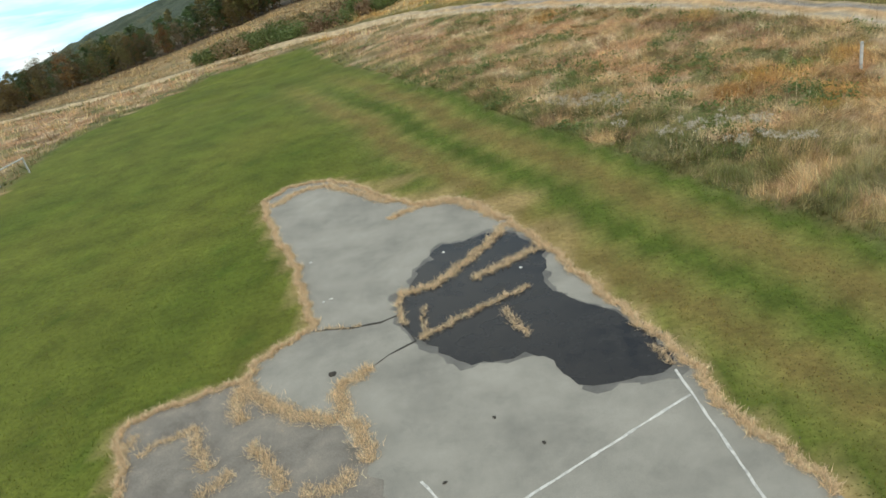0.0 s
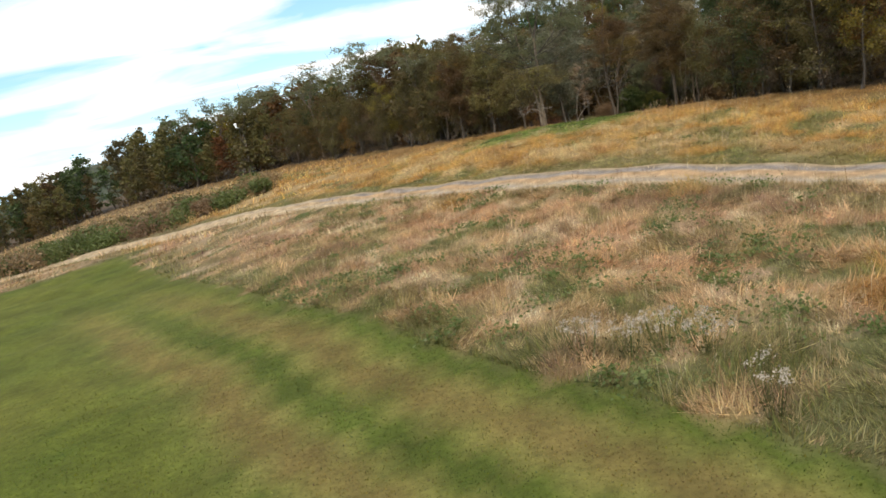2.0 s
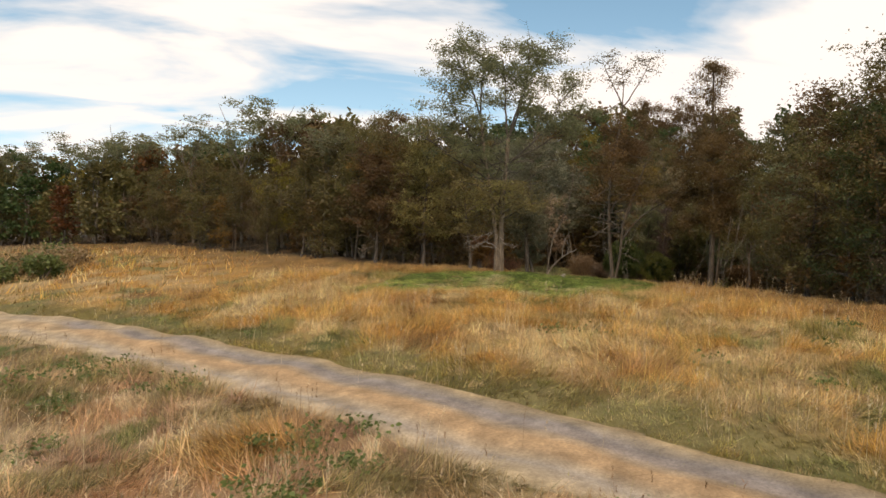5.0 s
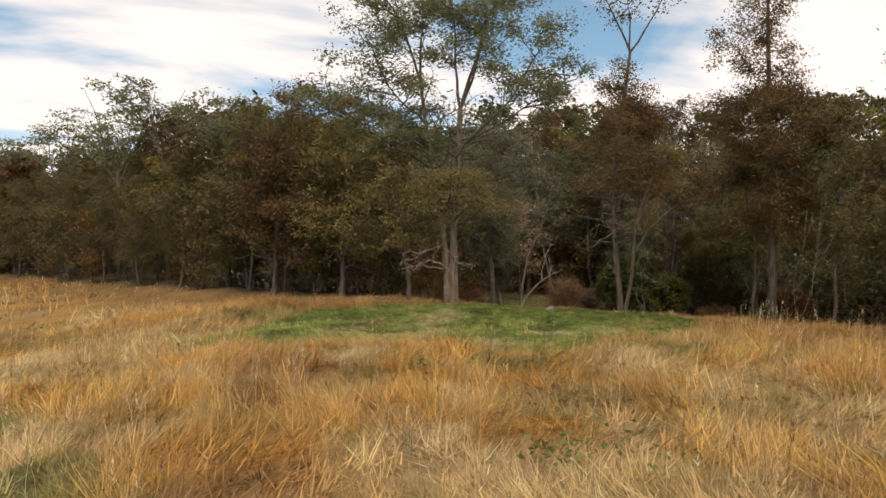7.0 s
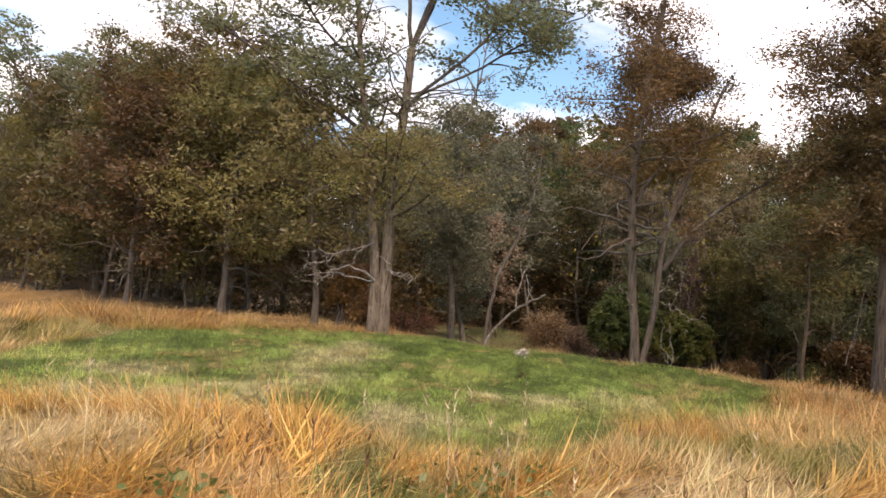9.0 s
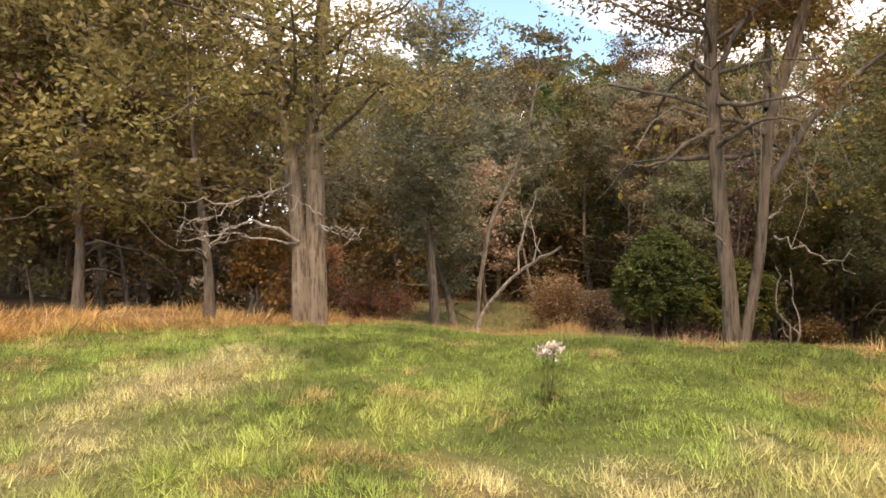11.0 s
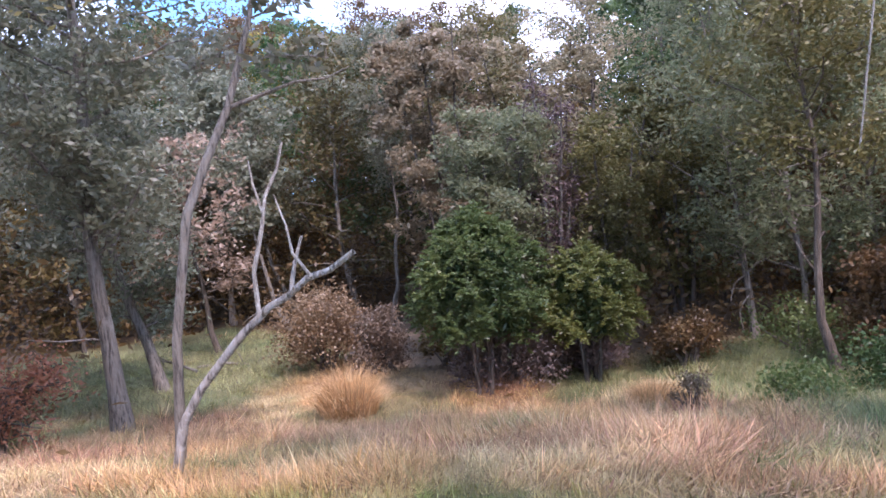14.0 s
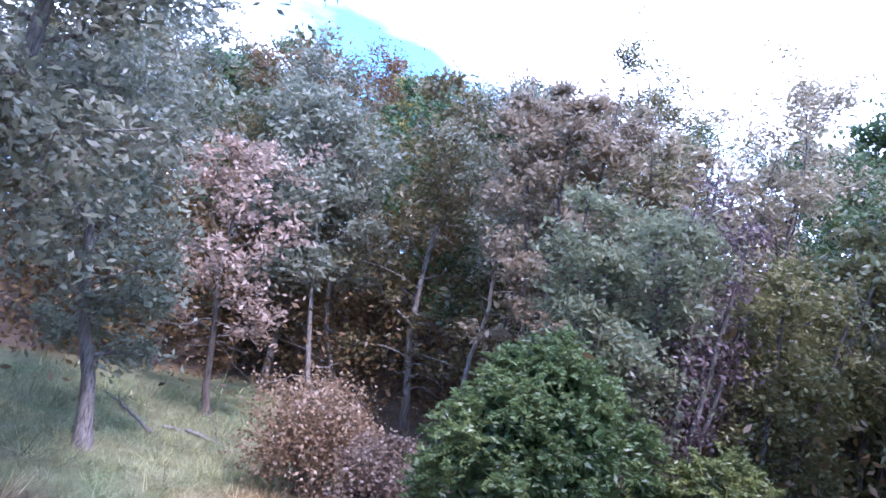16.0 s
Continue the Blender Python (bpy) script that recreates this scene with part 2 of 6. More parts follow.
LEAF_YELLOW = leaf_material("leaf_yellow_green", [(0.1, (0.100, 0.094, 0.020)), (0.5, (0.237, 0.200, 0.037)), (0.85, (0.400, 0.312, 0.062)), (1.0, (0.225, 0.250, 0.062))])
BARK_GREY = bark_material("bark_grey", (0.205, 0.178, 0.14), (0.06, 0.05, 0.039), (0.30, 0.275, 0.23))
BARK_OLD = bark_material("bark_old_furrowed", (0.21, 0.166, 0.118), (0.055, 0.041, 0.028), (0.32, 0.262, 0.19), 2.6)
BARK_BROWN = bark_material("bark_brown", (0.125, 0.098, 0.07), (0.038, 0.03, 0.022), (0.19, 0.16, 0.125))
BARK_DARK = bark_material("bark_dark", (0.11, 0.092, 0.072), (0.03, 0.025, 0.019), (0.17, 0.16, 0.13))
BARK_DEAD = bark_material("dead_grey_wood", (0.31, 0.285, 0.245), (0.10, 0.09, 0.075), (0.46, 0.43, 0.38), 5.0)
BARK_BARE = bark_material("bare_weathered_wood", (0.36, 0.325, 0.27), (0.10, 0.085, 0.065), (0.60, 0.56, 0.50), 9.0)
GROUND = tinted_material("ground_cover", 5.0, 0.8)
BLADE = tinted_material("grass_blade", 1, 1, 0.7, 0.3)
ASPHALT = speckled("weathered_asphalt", [(0.3, (0.175, 0.17, 0.152)), (0.5, (0.245, 0.237, 0.21)), (0.7, (0.305, 0.293, 0.26))], 0.5, 0.92, 0.4, 0.006, 90)
ASPHALT_OLD = speckled("stained_asphalt", [(0.3, (0.12, 0.108, 0.092)), (0.5, (0.18, 0.165, 0.145)), (0.7, (0.25, 0.225, 0.19))], 1.1, 0.95, 0.6, 0.01, 50)
GRAVEL = tinted_material("gravel_lane", 16.0, 0.9)
WHITE_PAINT = speckled("worn_white_paint", [(0.34, (0.30, 0.30, 0.29)), (0.5, (0.50, 0.50, 0.48)), (0.7, (0.62, 0.62, 0.60))], 6, 0.8, 0.3, 0.003, 60)
HILL = speckled("far_woods", [(0.3, (0.018, 0.032, 0.020)), (0.5, (0.04, 0.058, 0.034)), (0.7, (0.075, 0.08, 0.045))], 0.05, 1.0, 1.0, 2.0, 0.25)
FLOWER = speckled("white_aster_petals", [(0.3, (0.30, 0.25, 0.18)), (0.5, (0.48, 0.43, 0.35)), (0.75, (0.66, 0.62, 0.55))], 14, 0.8, 0.2)


def water_material():
    m, n, l, b = shader("standing_water")
    t = noise_node(n, l, 1.3, 5, 0.6)
    r = ramp_node(n, l, t.outputs["Fac"], [(0.35, (0.010, 0.010, 0.013)), (0.6, (0.020, 0.019, 0.020)), (0.75, (0.040, 0.036, 0.032))])
    l.new(r.outputs[0], b.inputs["Base Color"])
    rr = n.new("ShaderNodeMapRange")
    rr.inputs["From Min"].default_value, rr.inputs["From Max"].default_value = 0.45, 0.65
    rr.inputs["To Min"].default_value, rr.inputs["To Max"].default_value = 0.03, 0.45
    l.new(t.outputs["Fac"], rr.inputs["Value"])
    l.new(rr.outputs[0], b.inputs["Roughness"])
    b.inputs["IOR"].default_value = 1.33
    return m


WATER = water_material()


# ---- mesh helpers ----
def mesh_from(name, verts, loops, starts, material, tint=None, smooth=False):
    """A mesh from arrays: corners, the faces' corner numbers in a row, and where each face starts."""
    me = bpy.data.meshes.new(name)
    verts = np.asarray(verts, dtype=np.float32)
    loops, starts = np.asarray(loops, dtype=np.int32), np.asarray(starts, dtype=np.int32)
    me.vertices.add(len(verts))
    me.vertices.foreach_set("co", verts.ravel())
    me.loops.add(len(loops))
    me.loops.foreach_set("vertex_index", loops)
    me.polygons.add(len(starts))
    me.polygons.foreach_set("loop_start", starts)
    if tint is not None:
        at = me.attributes.new("tint", "FLOAT_COLOR", "POINT")
        at.data.foreach_set("color", np.concatenate([tint, np.ones((len(tint), 1))], 1).astype(np.float32).ravel())
    me.materials.append(material)
    me.update(calc_edges=True)
    me.validate()
    if smooth:
        me.shade_smooth()
    return me


def smooth01(v):
    v = np.clip(v, 0, 1)
    return v * v * (3 - 2 * v)


def wave(x, y, size, seed):
    """Soft random hills between about -1 and 1, of that size across."""
    r = np.random.RandomState(seed)
    out = 0
    for k in range(6):
        a, p, s = r.uniform(0, 6.28), r.uniform(0, 6.28), size * r.uniform(0.6, 1.6)
        out = out + np.sin((x * math.cos(a) + y * math.sin(a)) * 6.28 / s + p)
    return out / 3.2


def inside(x, y, poly):
    """How far inside the outline each place lies (metres; outside: minus)."""
    x, y = np.asarray(x, float), np.asarray(y, float)
    odd = np.zeros(x.shape, bool)
    best = np.full(x.shape, 1e9)
    for (ax, ay), (bx, by) in zip(poly, poly[1:] + poly[:1]):
        dx, dy = bx - ax, by - ay
        u = np.clip(((x - ax) * dx + (y - ay) * dy) / (dx * dx + dy * dy), 0, 1)
        best = np.minimum(best, np.hypot(x - ax - u * dx, y - ay - u * dy))
        if dy:
            odd ^= ((ay > y) != (by > y)) & (x < (y - ay) / dy * dx + ax)
    return np.where(odd, best, -best)


def along(x, y, line):
    """Distance from a polyline."""
    x, y = np.asarray(x, float), np.asarray(y, float)
    best = np.full(x.shape, 1e9)
    for (ax, ay), (bx, by) in zip(line, line[1:]):
        dx, dy = bx - ax, by - ay
        u = np.clip(((x - ax) * dx + (y - ay) * dy) / (dx * dx + dy * dy), 0, 1)
        best = np.minimum(best, np.hypot(x - ax - u * dx, y - ay - u * dy))
    return best


# ---- the plan ----
COURT = [(-9.2, 11.6), (-10.2, 14.0), (-9.7, 14.4), (-8.1, 14.9), (-7.2, 15.2), (-7.2, 15.8), (-6.6, 16.4), (-5.8, 17.1), (-6.4, 18.9), (-7.0, 21.2), (-8.3, 24.2), (-9.5, 27.7), (-8.6, 29.0), (-7.0, 28.9), (-5.7, 27.7), (-4.1, 25.4),
         (-3.0, 24.3), (-1.8, 24.3), (-0.9, 23.4), (0.2, 21.1), (1.0, 19.1), (1.8, 16.5), (2.5, 14.5), (3.2, 12.4), (3.1, 12.0), (3.3, 10.9), (3.8, 9.9), (4.2, 8.8),
         (5.4, 3.0), (7.0, -6.0), (-6.5, -9.0), (-8.0, 3.0)]
OLD_SLAB = [(-9.2, 11.6), (-10.15, 13.95), (-9.65, 14.35), (-8.1, 14.85), (-7.25, 15.15), (-6.1, 13.7), (-4.7, 12.8), (-4.2, 12.0), (-3.8, 11.2), (-3.4, 10.3), (-3.3, 7.0), (-8.6, 7.0)]
PUDDLE = [(0.0, 20.6), (0.5, 19.9), (0.9, 19.0), (0.6, 17.2), (1.0, 16.2), (1.7, 15.6), (2.2, 15.0), (2.7, 13.6), (2.8, 12.9), (2.5, 12.5), (1.0, 12.5), (0.7, 12.7), (0.2, 13.9), (-0.2, 14.1), (-0.8, 14.0), (-1.7, 14.1),
          (-2.1, 14.6), (-2.9, 15.6), (-3.2, 16.3), (-3.5, 17.9), (-3.1, 18.2), (-2.9, 19.2), (-2.4, 19.8), (-2.5, 20.4), (-2.1, 20.6), (-1.5, 20.5), (-0.6, 20.9)]
LAWN = [(-15.2, 74.0), (-9.8, 58.5), (-5.3, 48.5), (-3.2, 43.2), (-0.7, 38.6), (0.4, 34.8), (1.4, 32.4), (4.6, 26.0), (6.6, 21.0), (9.0, 16.0), (15.0, 3.0), (22.0, -14.0), (-30.0, -20.0), (-26.0, 15.0),
        (-27.0, 38.0), (-29.5, 50.0), (-28.0, 60.0), (-23.5, 71.5)]
ROAD = [(-60.0, 70.0), (-30.0, 81.0), (-16.0, 80.0), (-6.3, 75.6), (-1.0, 69.8), (3.2, 64.2), (7.6, 57.8), (11.5, 51.0), (15.0, 45.5), (19.0, 38.2), (24.0, 28.0), (30.0, 14.0), (38.0, -8.0)]
WOOD_EDGE = [(60.0, 2.0), (46.0, 30.0), (38.0, 48.0), (34.0, 58.0), (30.5, 68.5), (26.5, 73.0), (22.0, 79.0), (18.0, 80.5), (14.0, 83.0), (11.0, 89.5), (7.0, 97.0), (3.0, 105.0), (-2.0, 113.0),
             (-12.0, 124.0), (-28.0, 128.0), (-41.0, 120.0), (-49.0, 101.0), (-54.0, 82.0), (-64.0, 58.0)]
WOOD = WOOD_EDGE + [(-160.0, 120.0), (-120.0, 220.0), (0.0, 240.0), (120.0, 200.0), (160.0, 60.0), (120.0, -30.0)]
POCKET = [(22.5, 79.0), (27.5, 73.5), (31.5, 71.0), (37.0, 71.5), (43.0, 75.0), (43.0, 79.0), (37.5, 80.5), (34.5, 82.2), (32.5, 84.0), (33.0, 87.5), (34.6, 90.0), (35.0, 98.0), (24.5, 99.0), (21.8, 92.0), (21.5, 84.5)]
GREEN = [(11.5, 71.5), (13.3, 69.4), (15.8, 68.6), (17.4, 67.6), (18.3, 66.3), (20.8, 65.8), (22.6, 67.1), (24.4, 67.4), (27.0, 69.5), (27.0, 73.8), (25.9, 76.4), (23.6, 77.9), (19.5, 77.0), (15.5, 76.0)]


def falling(x, y):
    """The land to the north-west that falls away towards a valley."""
    bearing = np.degrees(np.arctan2(x, y))
    slope = np.tan(np.radians(0.27 * np.clip(-bearing - 13, 0, 22))) * smooth01((y + 40) / 80)
    return -slope * np.maximum(0, np.hypot(x, y) - 105)


def height(x, y):
    x, y = np.asarray(x, float), np.asarray(y, float)
    z = 0.9 * smooth01((x - 2) / 14) * smooth01((y - 30) / 28) - 1.4 * smooth01((4 - x) / 20) * smooth01((y - 32) / 35)
    z = z - 2.1 * smooth01((0.74 * x + 0.67 * y - 66) / 13) * smooth01((x - 8) / 12)
    z = z - 2.0 * smooth01((-x - 12) / 30) * smooth01((y - 55) / 40) - 30 * smooth01((-x - 62) / 160) - 30 * smooth01((y - 165) / 120)
    z = z + 5.5 * smooth01((0.62 * x + 0.78 * y - 98) / 16) * smooth01((x - 18) / 20) + falling(x, y)
    rough = smooth01((y - 30 + 0.6 * x) / 12)
    return z + rough * (0.07 * wave(x, y, 7, 1) + 0.05 * wave(x, y, 2.6, 2)) + (1 - rough) * 0.015 * wave(x, y, 5, 3)


def ground_z(x, y):
    return float(height(x, y))


GREEN_SPOTS = [(0.0, 47.8, 1.5), (6.4, 41.9, 1.0), (3.0, 39.4, 1.6), (4.9, 35.3, 1.3), (10.4, 34.5, 1.6), (5.7, 36.8, 1.2), (-0.6, 43.5, 1.2), (2.0, 43.5, 0.9), (9.0, 27.5, 1.6), (8.0, 30.0, 1.2), (12.5, 27.0, 2.0), (-6.5, 59.0, 1.5), (-10.0, 68.0, 2.0)]
BROWN_SPOTS = [(-2.4, 46.6, 1.7), (12.6, 41.8, 2.2), (14.4, 40.4, 1.6), (3.0, 31.5, 1.3), (6.0, 28.0, 1.2)]
ORANGE_SPOTS = [(6.0, 53.0, 1.4), (12.5, 30.3, 1.7), (10.5, 29.5, 1.2), (13.6, 26.5, 1.6), (-13.5, 76.0, 2.0), (16.0, 31.0, 1.6), (13.4, 42.6, 1.2)]
RED_SPOTS = [(7.6, 39.2, 2.4), (5.0, 49.0, 2.6), (9.0, 46.0, 2.0)]


PALE_SPOTS = [(19.3, 73.2, 0.9), (18.7, 72.2, 1.0), (18.0, 71.0, 1.0), (17.0, 69.8, 1.2), (21.3, 68.6, 0.8), (20.6, 68.9, 0.5), (18.6, 67.6, 1.1), (15.3, 71.4, 0.9), (21.5, 77.0, 0.5), (22.4, 68.4, 0.7), (14.6, 69.4, 0.9), (15.9, 69.3, 0.9)]


def spots(x, y, places):
    s = 0
    for px, py, r in places:
        s = np.maximum(s, smooth01(1.3 - np.hypot(x - px, (y - py)) / r + 0.3 * wave(x, y, 1.4, 9)))
    return s


def cells(x, y, size, seed):
    """A random number for each irregular patch of about that size."""
    u, v = x / size + 0.35 * wave(x, y, size * 1.1, seed), y / size + 0.35 * wave(x, y, size * 1.3, seed + 1)
    iu, iv = np.floor(u), np.floor(v)
    best, out = np.full(np.shape(x), 1e9), np.zeros(np.shape(x))
    for du in (-1, 0, 1):
        for dv in (-1, 0, 1):
            a, b = iu + du, iv + dv
            r1 = np.sin(a * 127.1 + b * 311.7 + seed) * 43758.5453
            r2 = np.sin(a * 269.5 + b * 183.3 + seed) * 43758.5453
            r3 = np.sin(a * 419.2 + b * 371.9 + seed) * 43758.5453
            r1, r2, r3 = r1 - np.floor(r1), r2 - np.floor(r2), r3 - np.floor(r3)
            d = (a + r1 - u) ** 2 + (b + r2 - v) ** 2
            out = np.where(d < best, r3, out)
            best = np.minimum(best, d)
    return out


def pick(r, palette):
    """A colour and height by a random number: palette rows of (share, colour, height)."""
    col, tall, lo = np.zeros(r.shape + (3,)), np.zeros(r.shape), 0.0
    for share, c, t in palette:
        k = (r >= lo) & (r < lo + share + 1e-6)
        col[k], tall[k] = c, t
        lo += share
    return col, tall


PINK_MEADOW = [(0.24, (0.56, 0.375, 0.21), 0.46), (0.18, (0.65, 0.485, 0.315), 0.32), (0.14, (0.40, 0.245, 0.155), 0.52), (0.16, (0.56, 0.335, 0.19), 0.48), (0.10, (0.27, 0.235, 0.105), 0.36), (0.10, (0.115, 0.165, 0.05), 0.22), (0.08, (0.25, 0.155, 0.09), 0.56)]
GOLD_MEADOW = [(0.22, (0.62, 0.355, 0.115), 0.62), (0.15, (0.56, 0.30, 0.09), 0.72), (0.18, (0.62, 0.455, 0.24), 0.34), (0.16, (0.51, 0.355, 0.17), 0.28), (0.08, (0.34, 0.19, 0.08), 0.60), (0.11, (0.19, 0.21, 0.075), 0.36), (0.10, (0.36, 0.28, 0.13), 0.26)]
GLADE = [(0.32, (0.49, 0.30, 0.135), 0.28), (0.20, (0.55, 0.395, 0.21), 0.20), (0.18, (0.34, 0.19, 0.115), 0.32), (0.18, (0.42, 0.265, 0.15), 0.30), (0.12, (0.19, 0.20, 0.085), 0.22)]


def blend(a, b, k):
    k = np.asarray(k)[..., None]
    return a * (1 - k) + np.asarray(b) * k


def cover(x, y):
    """The colour of what grows at a place, with shade near the trees put in, and how tall it stands."""
    x, y = np.asarray(x, float), np.asarray(y, float)
    n1, n2, n3 = wave(x, y, 9, 21), wave(x, y, 3.2, 22), wave(x, y, 1.3, 23)
    road_d = along(x, y, ROAD)
    beyond = smooth01((inside(x, y, [(x_, y_) for x_, y_ in ROAD] + [(200.0, -50.0), (200.0, 300.0), (-200.0, 300.0)]) + 1) / 2)
    c1, t1 = pick(cells(x, y, 1.5, 71), PINK_MEADOW)
    c2, t2 = pick(cells(x, y, 0.6, 73), PINK_MEADOW)
    c3, t3 = pick(cells(x, y, 1.7, 75), GOLD_MEADOW)
    c4, t4 = pick(cells(x, y, 0.7, 77), GOLD_MEADOW)
    pink, gold = c1 * 0.74 + c2 * 0.26, c3 * 0.74 + c4 * 0.26
    pink = blend(pink, (0.21, 0.20, 0.085), 0.6 * smooth01(n2 * 0.6 - n1 * 0.6 - 0.2))
    gold = blend(gold, (0.22, 0.215, 0.085), 0.5 * smooth01(n3 * 0.5 - n2 * 0.5 - 0.3))
    col = blend(pink, (0, 0, 0), beyond) + gold * beyond[..., None]
    tall = (t1 * 0.6 + t2 * 0.4) * (1 - beyond) + (t3 * 0.6 + t4 * 0.4) * beyond + 0.08 * n2
    g = spots(x, y, GREEN_SPOTS)
    col, tall = blend(col, (0.125, 0.15, 0.05), 0.5 * g), tall * (1 - 0.3 * g)
    b = spots(x, y, BROWN_SPOTS)
    col, tall = blend(col, (0.17, 0.105, 0.062), 0.8 * b), tall + 0.15 * b
    o = spots(x, y, ORANGE_SPOTS)
    col, tall = blend(col, (0.52, 0.29, 0.10), 0.85 * o), tall + 0.2 * o
    rd = spots(x, y, RED_SPOTS)
    col, tall = blend(col, (0.60, 0.34, 0.19), 0.55 * rd), tall * (1 - 0.3 * rd)
    verge = smooth01(1.6 - (road_d - 1.8) / 1.5)
    col, tall = blend(col, (0.15, 0.17, 0.06), verge * (0.7 * beyond + 0.45 * (1 - beyond) * smooth01(0.6 + n2))), tall * (1 - 0.55 * verge * beyond)
    # shade along the wood's edge, put in as a darker, browner grass colour
    shade_rim = smooth01((inside(x, y, WOOD) + 7) / 4)
    col = blend(col, (0.33, 0.195, 0.08), 0.75 * shade_rim)
    col = blend(col, (0.33, 0.265, 0.175), 0.6 * smooth01((-x - 6) / 10) * beyond)
    tall = np.where(road_d < 1.55, 0.10, tall) * (1 - 0.45 * smooth01((inside(x, y, WOOD) + 6) / 4))
    lawn_d = inside(x, y, LAWN)
    rim = smooth01(1.15 + lawn_d / (3.0 + 4.0 * smooth01((36 - y) / 8))) * smooth01(0.85 + n2)
    col = blend(col, (0.145, 0.165, 0.058), 0.85 * rim)
    green_d = inside(x, y, GREEN) + 0.5 * n2
    k = smooth01(0.5 + green_d / 1.0)
    lush = np.zeros(x.shape + (3,)) + (0.16, 0.228, 0.06)
    lush = blend(lush, (0.235, 0.28, 0.084), smooth01(n2 + 0.1))
    # brighter on the open side, dimmed towards the trees in place of their shade
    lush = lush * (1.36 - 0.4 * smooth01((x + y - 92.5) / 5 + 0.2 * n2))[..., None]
    lush = blend(lush, (0.10, 0.155, 0.042), 0.7 * (cells(x, y, 0.7, 81) > 0.72))
    lush = blend(lush, (0.58, 0.48, 0.28), 0.65 * spots(x, y, PALE_SPOTS) * smooth01(0.9 + n3 * 0.7))
    lush = blend(lush, (0.45, 0.33, 0.15), 0.6 * (cells(x, y, 0.45, 83) > 0.86))
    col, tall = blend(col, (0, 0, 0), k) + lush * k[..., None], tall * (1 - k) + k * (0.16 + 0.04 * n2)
    pocket = smooth01(0.5 + inside(x, y, POCKET) / 1.5)
    dry, dry_tall = pick(cells(x, y, 1.3, 85), GLADE)
    dry2, _ = pick(cells(x, y, 0.5, 87), GLADE)
    dry = dry * 0.65 + dry2 * 0.35
    dry = blend(dry, (0.125, 0.165, 0.07), 0.85 * smooth01((x - 0.55 * y + 11.6) / 3 + 0.6 * n2))
    dry = blend(dry, (0.17, 0.22, 0.10), 0.75 * smooth01((y - 85.0) / 3 + 0.5 * n2))
    pk = pocket * (1 - k)
    col, tall = blend(col, (0, 0, 0), pk) + dry * pk[..., None], tall * (1 - pk) + pk * dry_tall
    wood = smooth01(0.5 + inside(x, y, WOOD) / 2.0) * (1 - pocket)
    col, tall = blend(col, (0.17, 0.125, 0.08), wood * (1 - k)), tall * (1 - 0.75 * wood)
    mown = smooth01(0.5 + (lawn_d + 0.12 * n3) / 0.5)
    stripe = np.sin(lawn_d * 6.28 / 3.3 + 0.9 + 0.25 * n1)
    turf = np.zeros(x.shape + (3,)) + (0.086, 0.117, 0.018)
    turf = blend(turf, (0.14, 0.152, 0.03), 0.4 + 0.35 * wave(x, y, 9, 24))
    turf = blend(turf, (0.045, 0.095, 0.012), 0.5 * smooth01(n3 * 0.8 - 0.3))
    east = smooth01((8.0 - lawn_d + 0.3 * n1) / 2.5) * smooth01((62 - y) / 25) * smooth01((x + 0.42 * y) / 5)
    turf = blend(turf, (0.205, 0.19, 0.062), east * (0.65 + 0.15 * n2))
    turf = blend(turf, (0.068, 0.105, 0.016), east * 0.9 * smooth01(stripe * 2.4 - 0.6 + 0.3 * n2))
    turf = blend(turf, (0.17, 0.115, 0.042), east * 0.6 * smooth01(-stripe * 2.2 - 0.7 + 0.4 * n2))
    court_d = -inside(x, y, COURT)
    turf = blend(turf, (0.36, 0.26, 0.125), 0.7 * smooth01(1.0 - court_d / 1.6 + 0.7 * n2) * smooth01((x + 7) / 4) * smooth01((x * 0.3 + y - 17) / 6))
    turf = blend(turf, (0.42, 0.31, 0.16), 0.9 * smooth01(1.0 - court_d / 0.35))
    turf = turf * 0.9
    col, tall = blend(col, (0, 0, 0), mown) + turf * mown[..., None], tall * (1 - mown) + mown * 0.05
    return np.clip(col, 0.01, 0.8), np.maximum(tall, 0.03)


def ground_sheet():
    def steps(lo, hi, step, far):
        out = [lo]
        while out[-1] < hi:
            out.append(out[-1] + step)
        s = step
        while out[-1] < far:
            s *= 1.25
            out.append(out[-1] + s)
        s, low = step, [lo]
        while low[-1] > -far:
            s *= 1.25
            low.append(low[-1] - s)
        return np.array(low[:0:-1] + out)
    xs, ys = steps(-42, 50, 0.6, 3000), steps(-8, 122, 0.6, 3000)
    X, Y = np.meshgrid(xs, ys)
    Z = height(X, Y)
    tint, _ = cover(X, Y)
    # thatch, and the shade between the blades, put in as a darker ground tint
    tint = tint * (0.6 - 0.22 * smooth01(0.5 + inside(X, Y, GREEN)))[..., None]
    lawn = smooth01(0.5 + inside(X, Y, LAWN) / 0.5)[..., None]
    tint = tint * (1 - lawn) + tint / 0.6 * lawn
    nx, ny = len(xs), len(ys)
    i = (np.arange(ny - 1)[:, None] * nx + np.arange(nx - 1)[None, :]).ravel()
    loops = np.stack([i, i + 1, i + nx + 1, i + nx], 1).ravel()
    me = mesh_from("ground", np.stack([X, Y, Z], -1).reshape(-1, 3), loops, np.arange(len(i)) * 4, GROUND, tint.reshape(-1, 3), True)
    return tagged(new("ground", me), "rough autumn meadow and mown lawn ground", "ground", kind="structure")


ground_sheet()


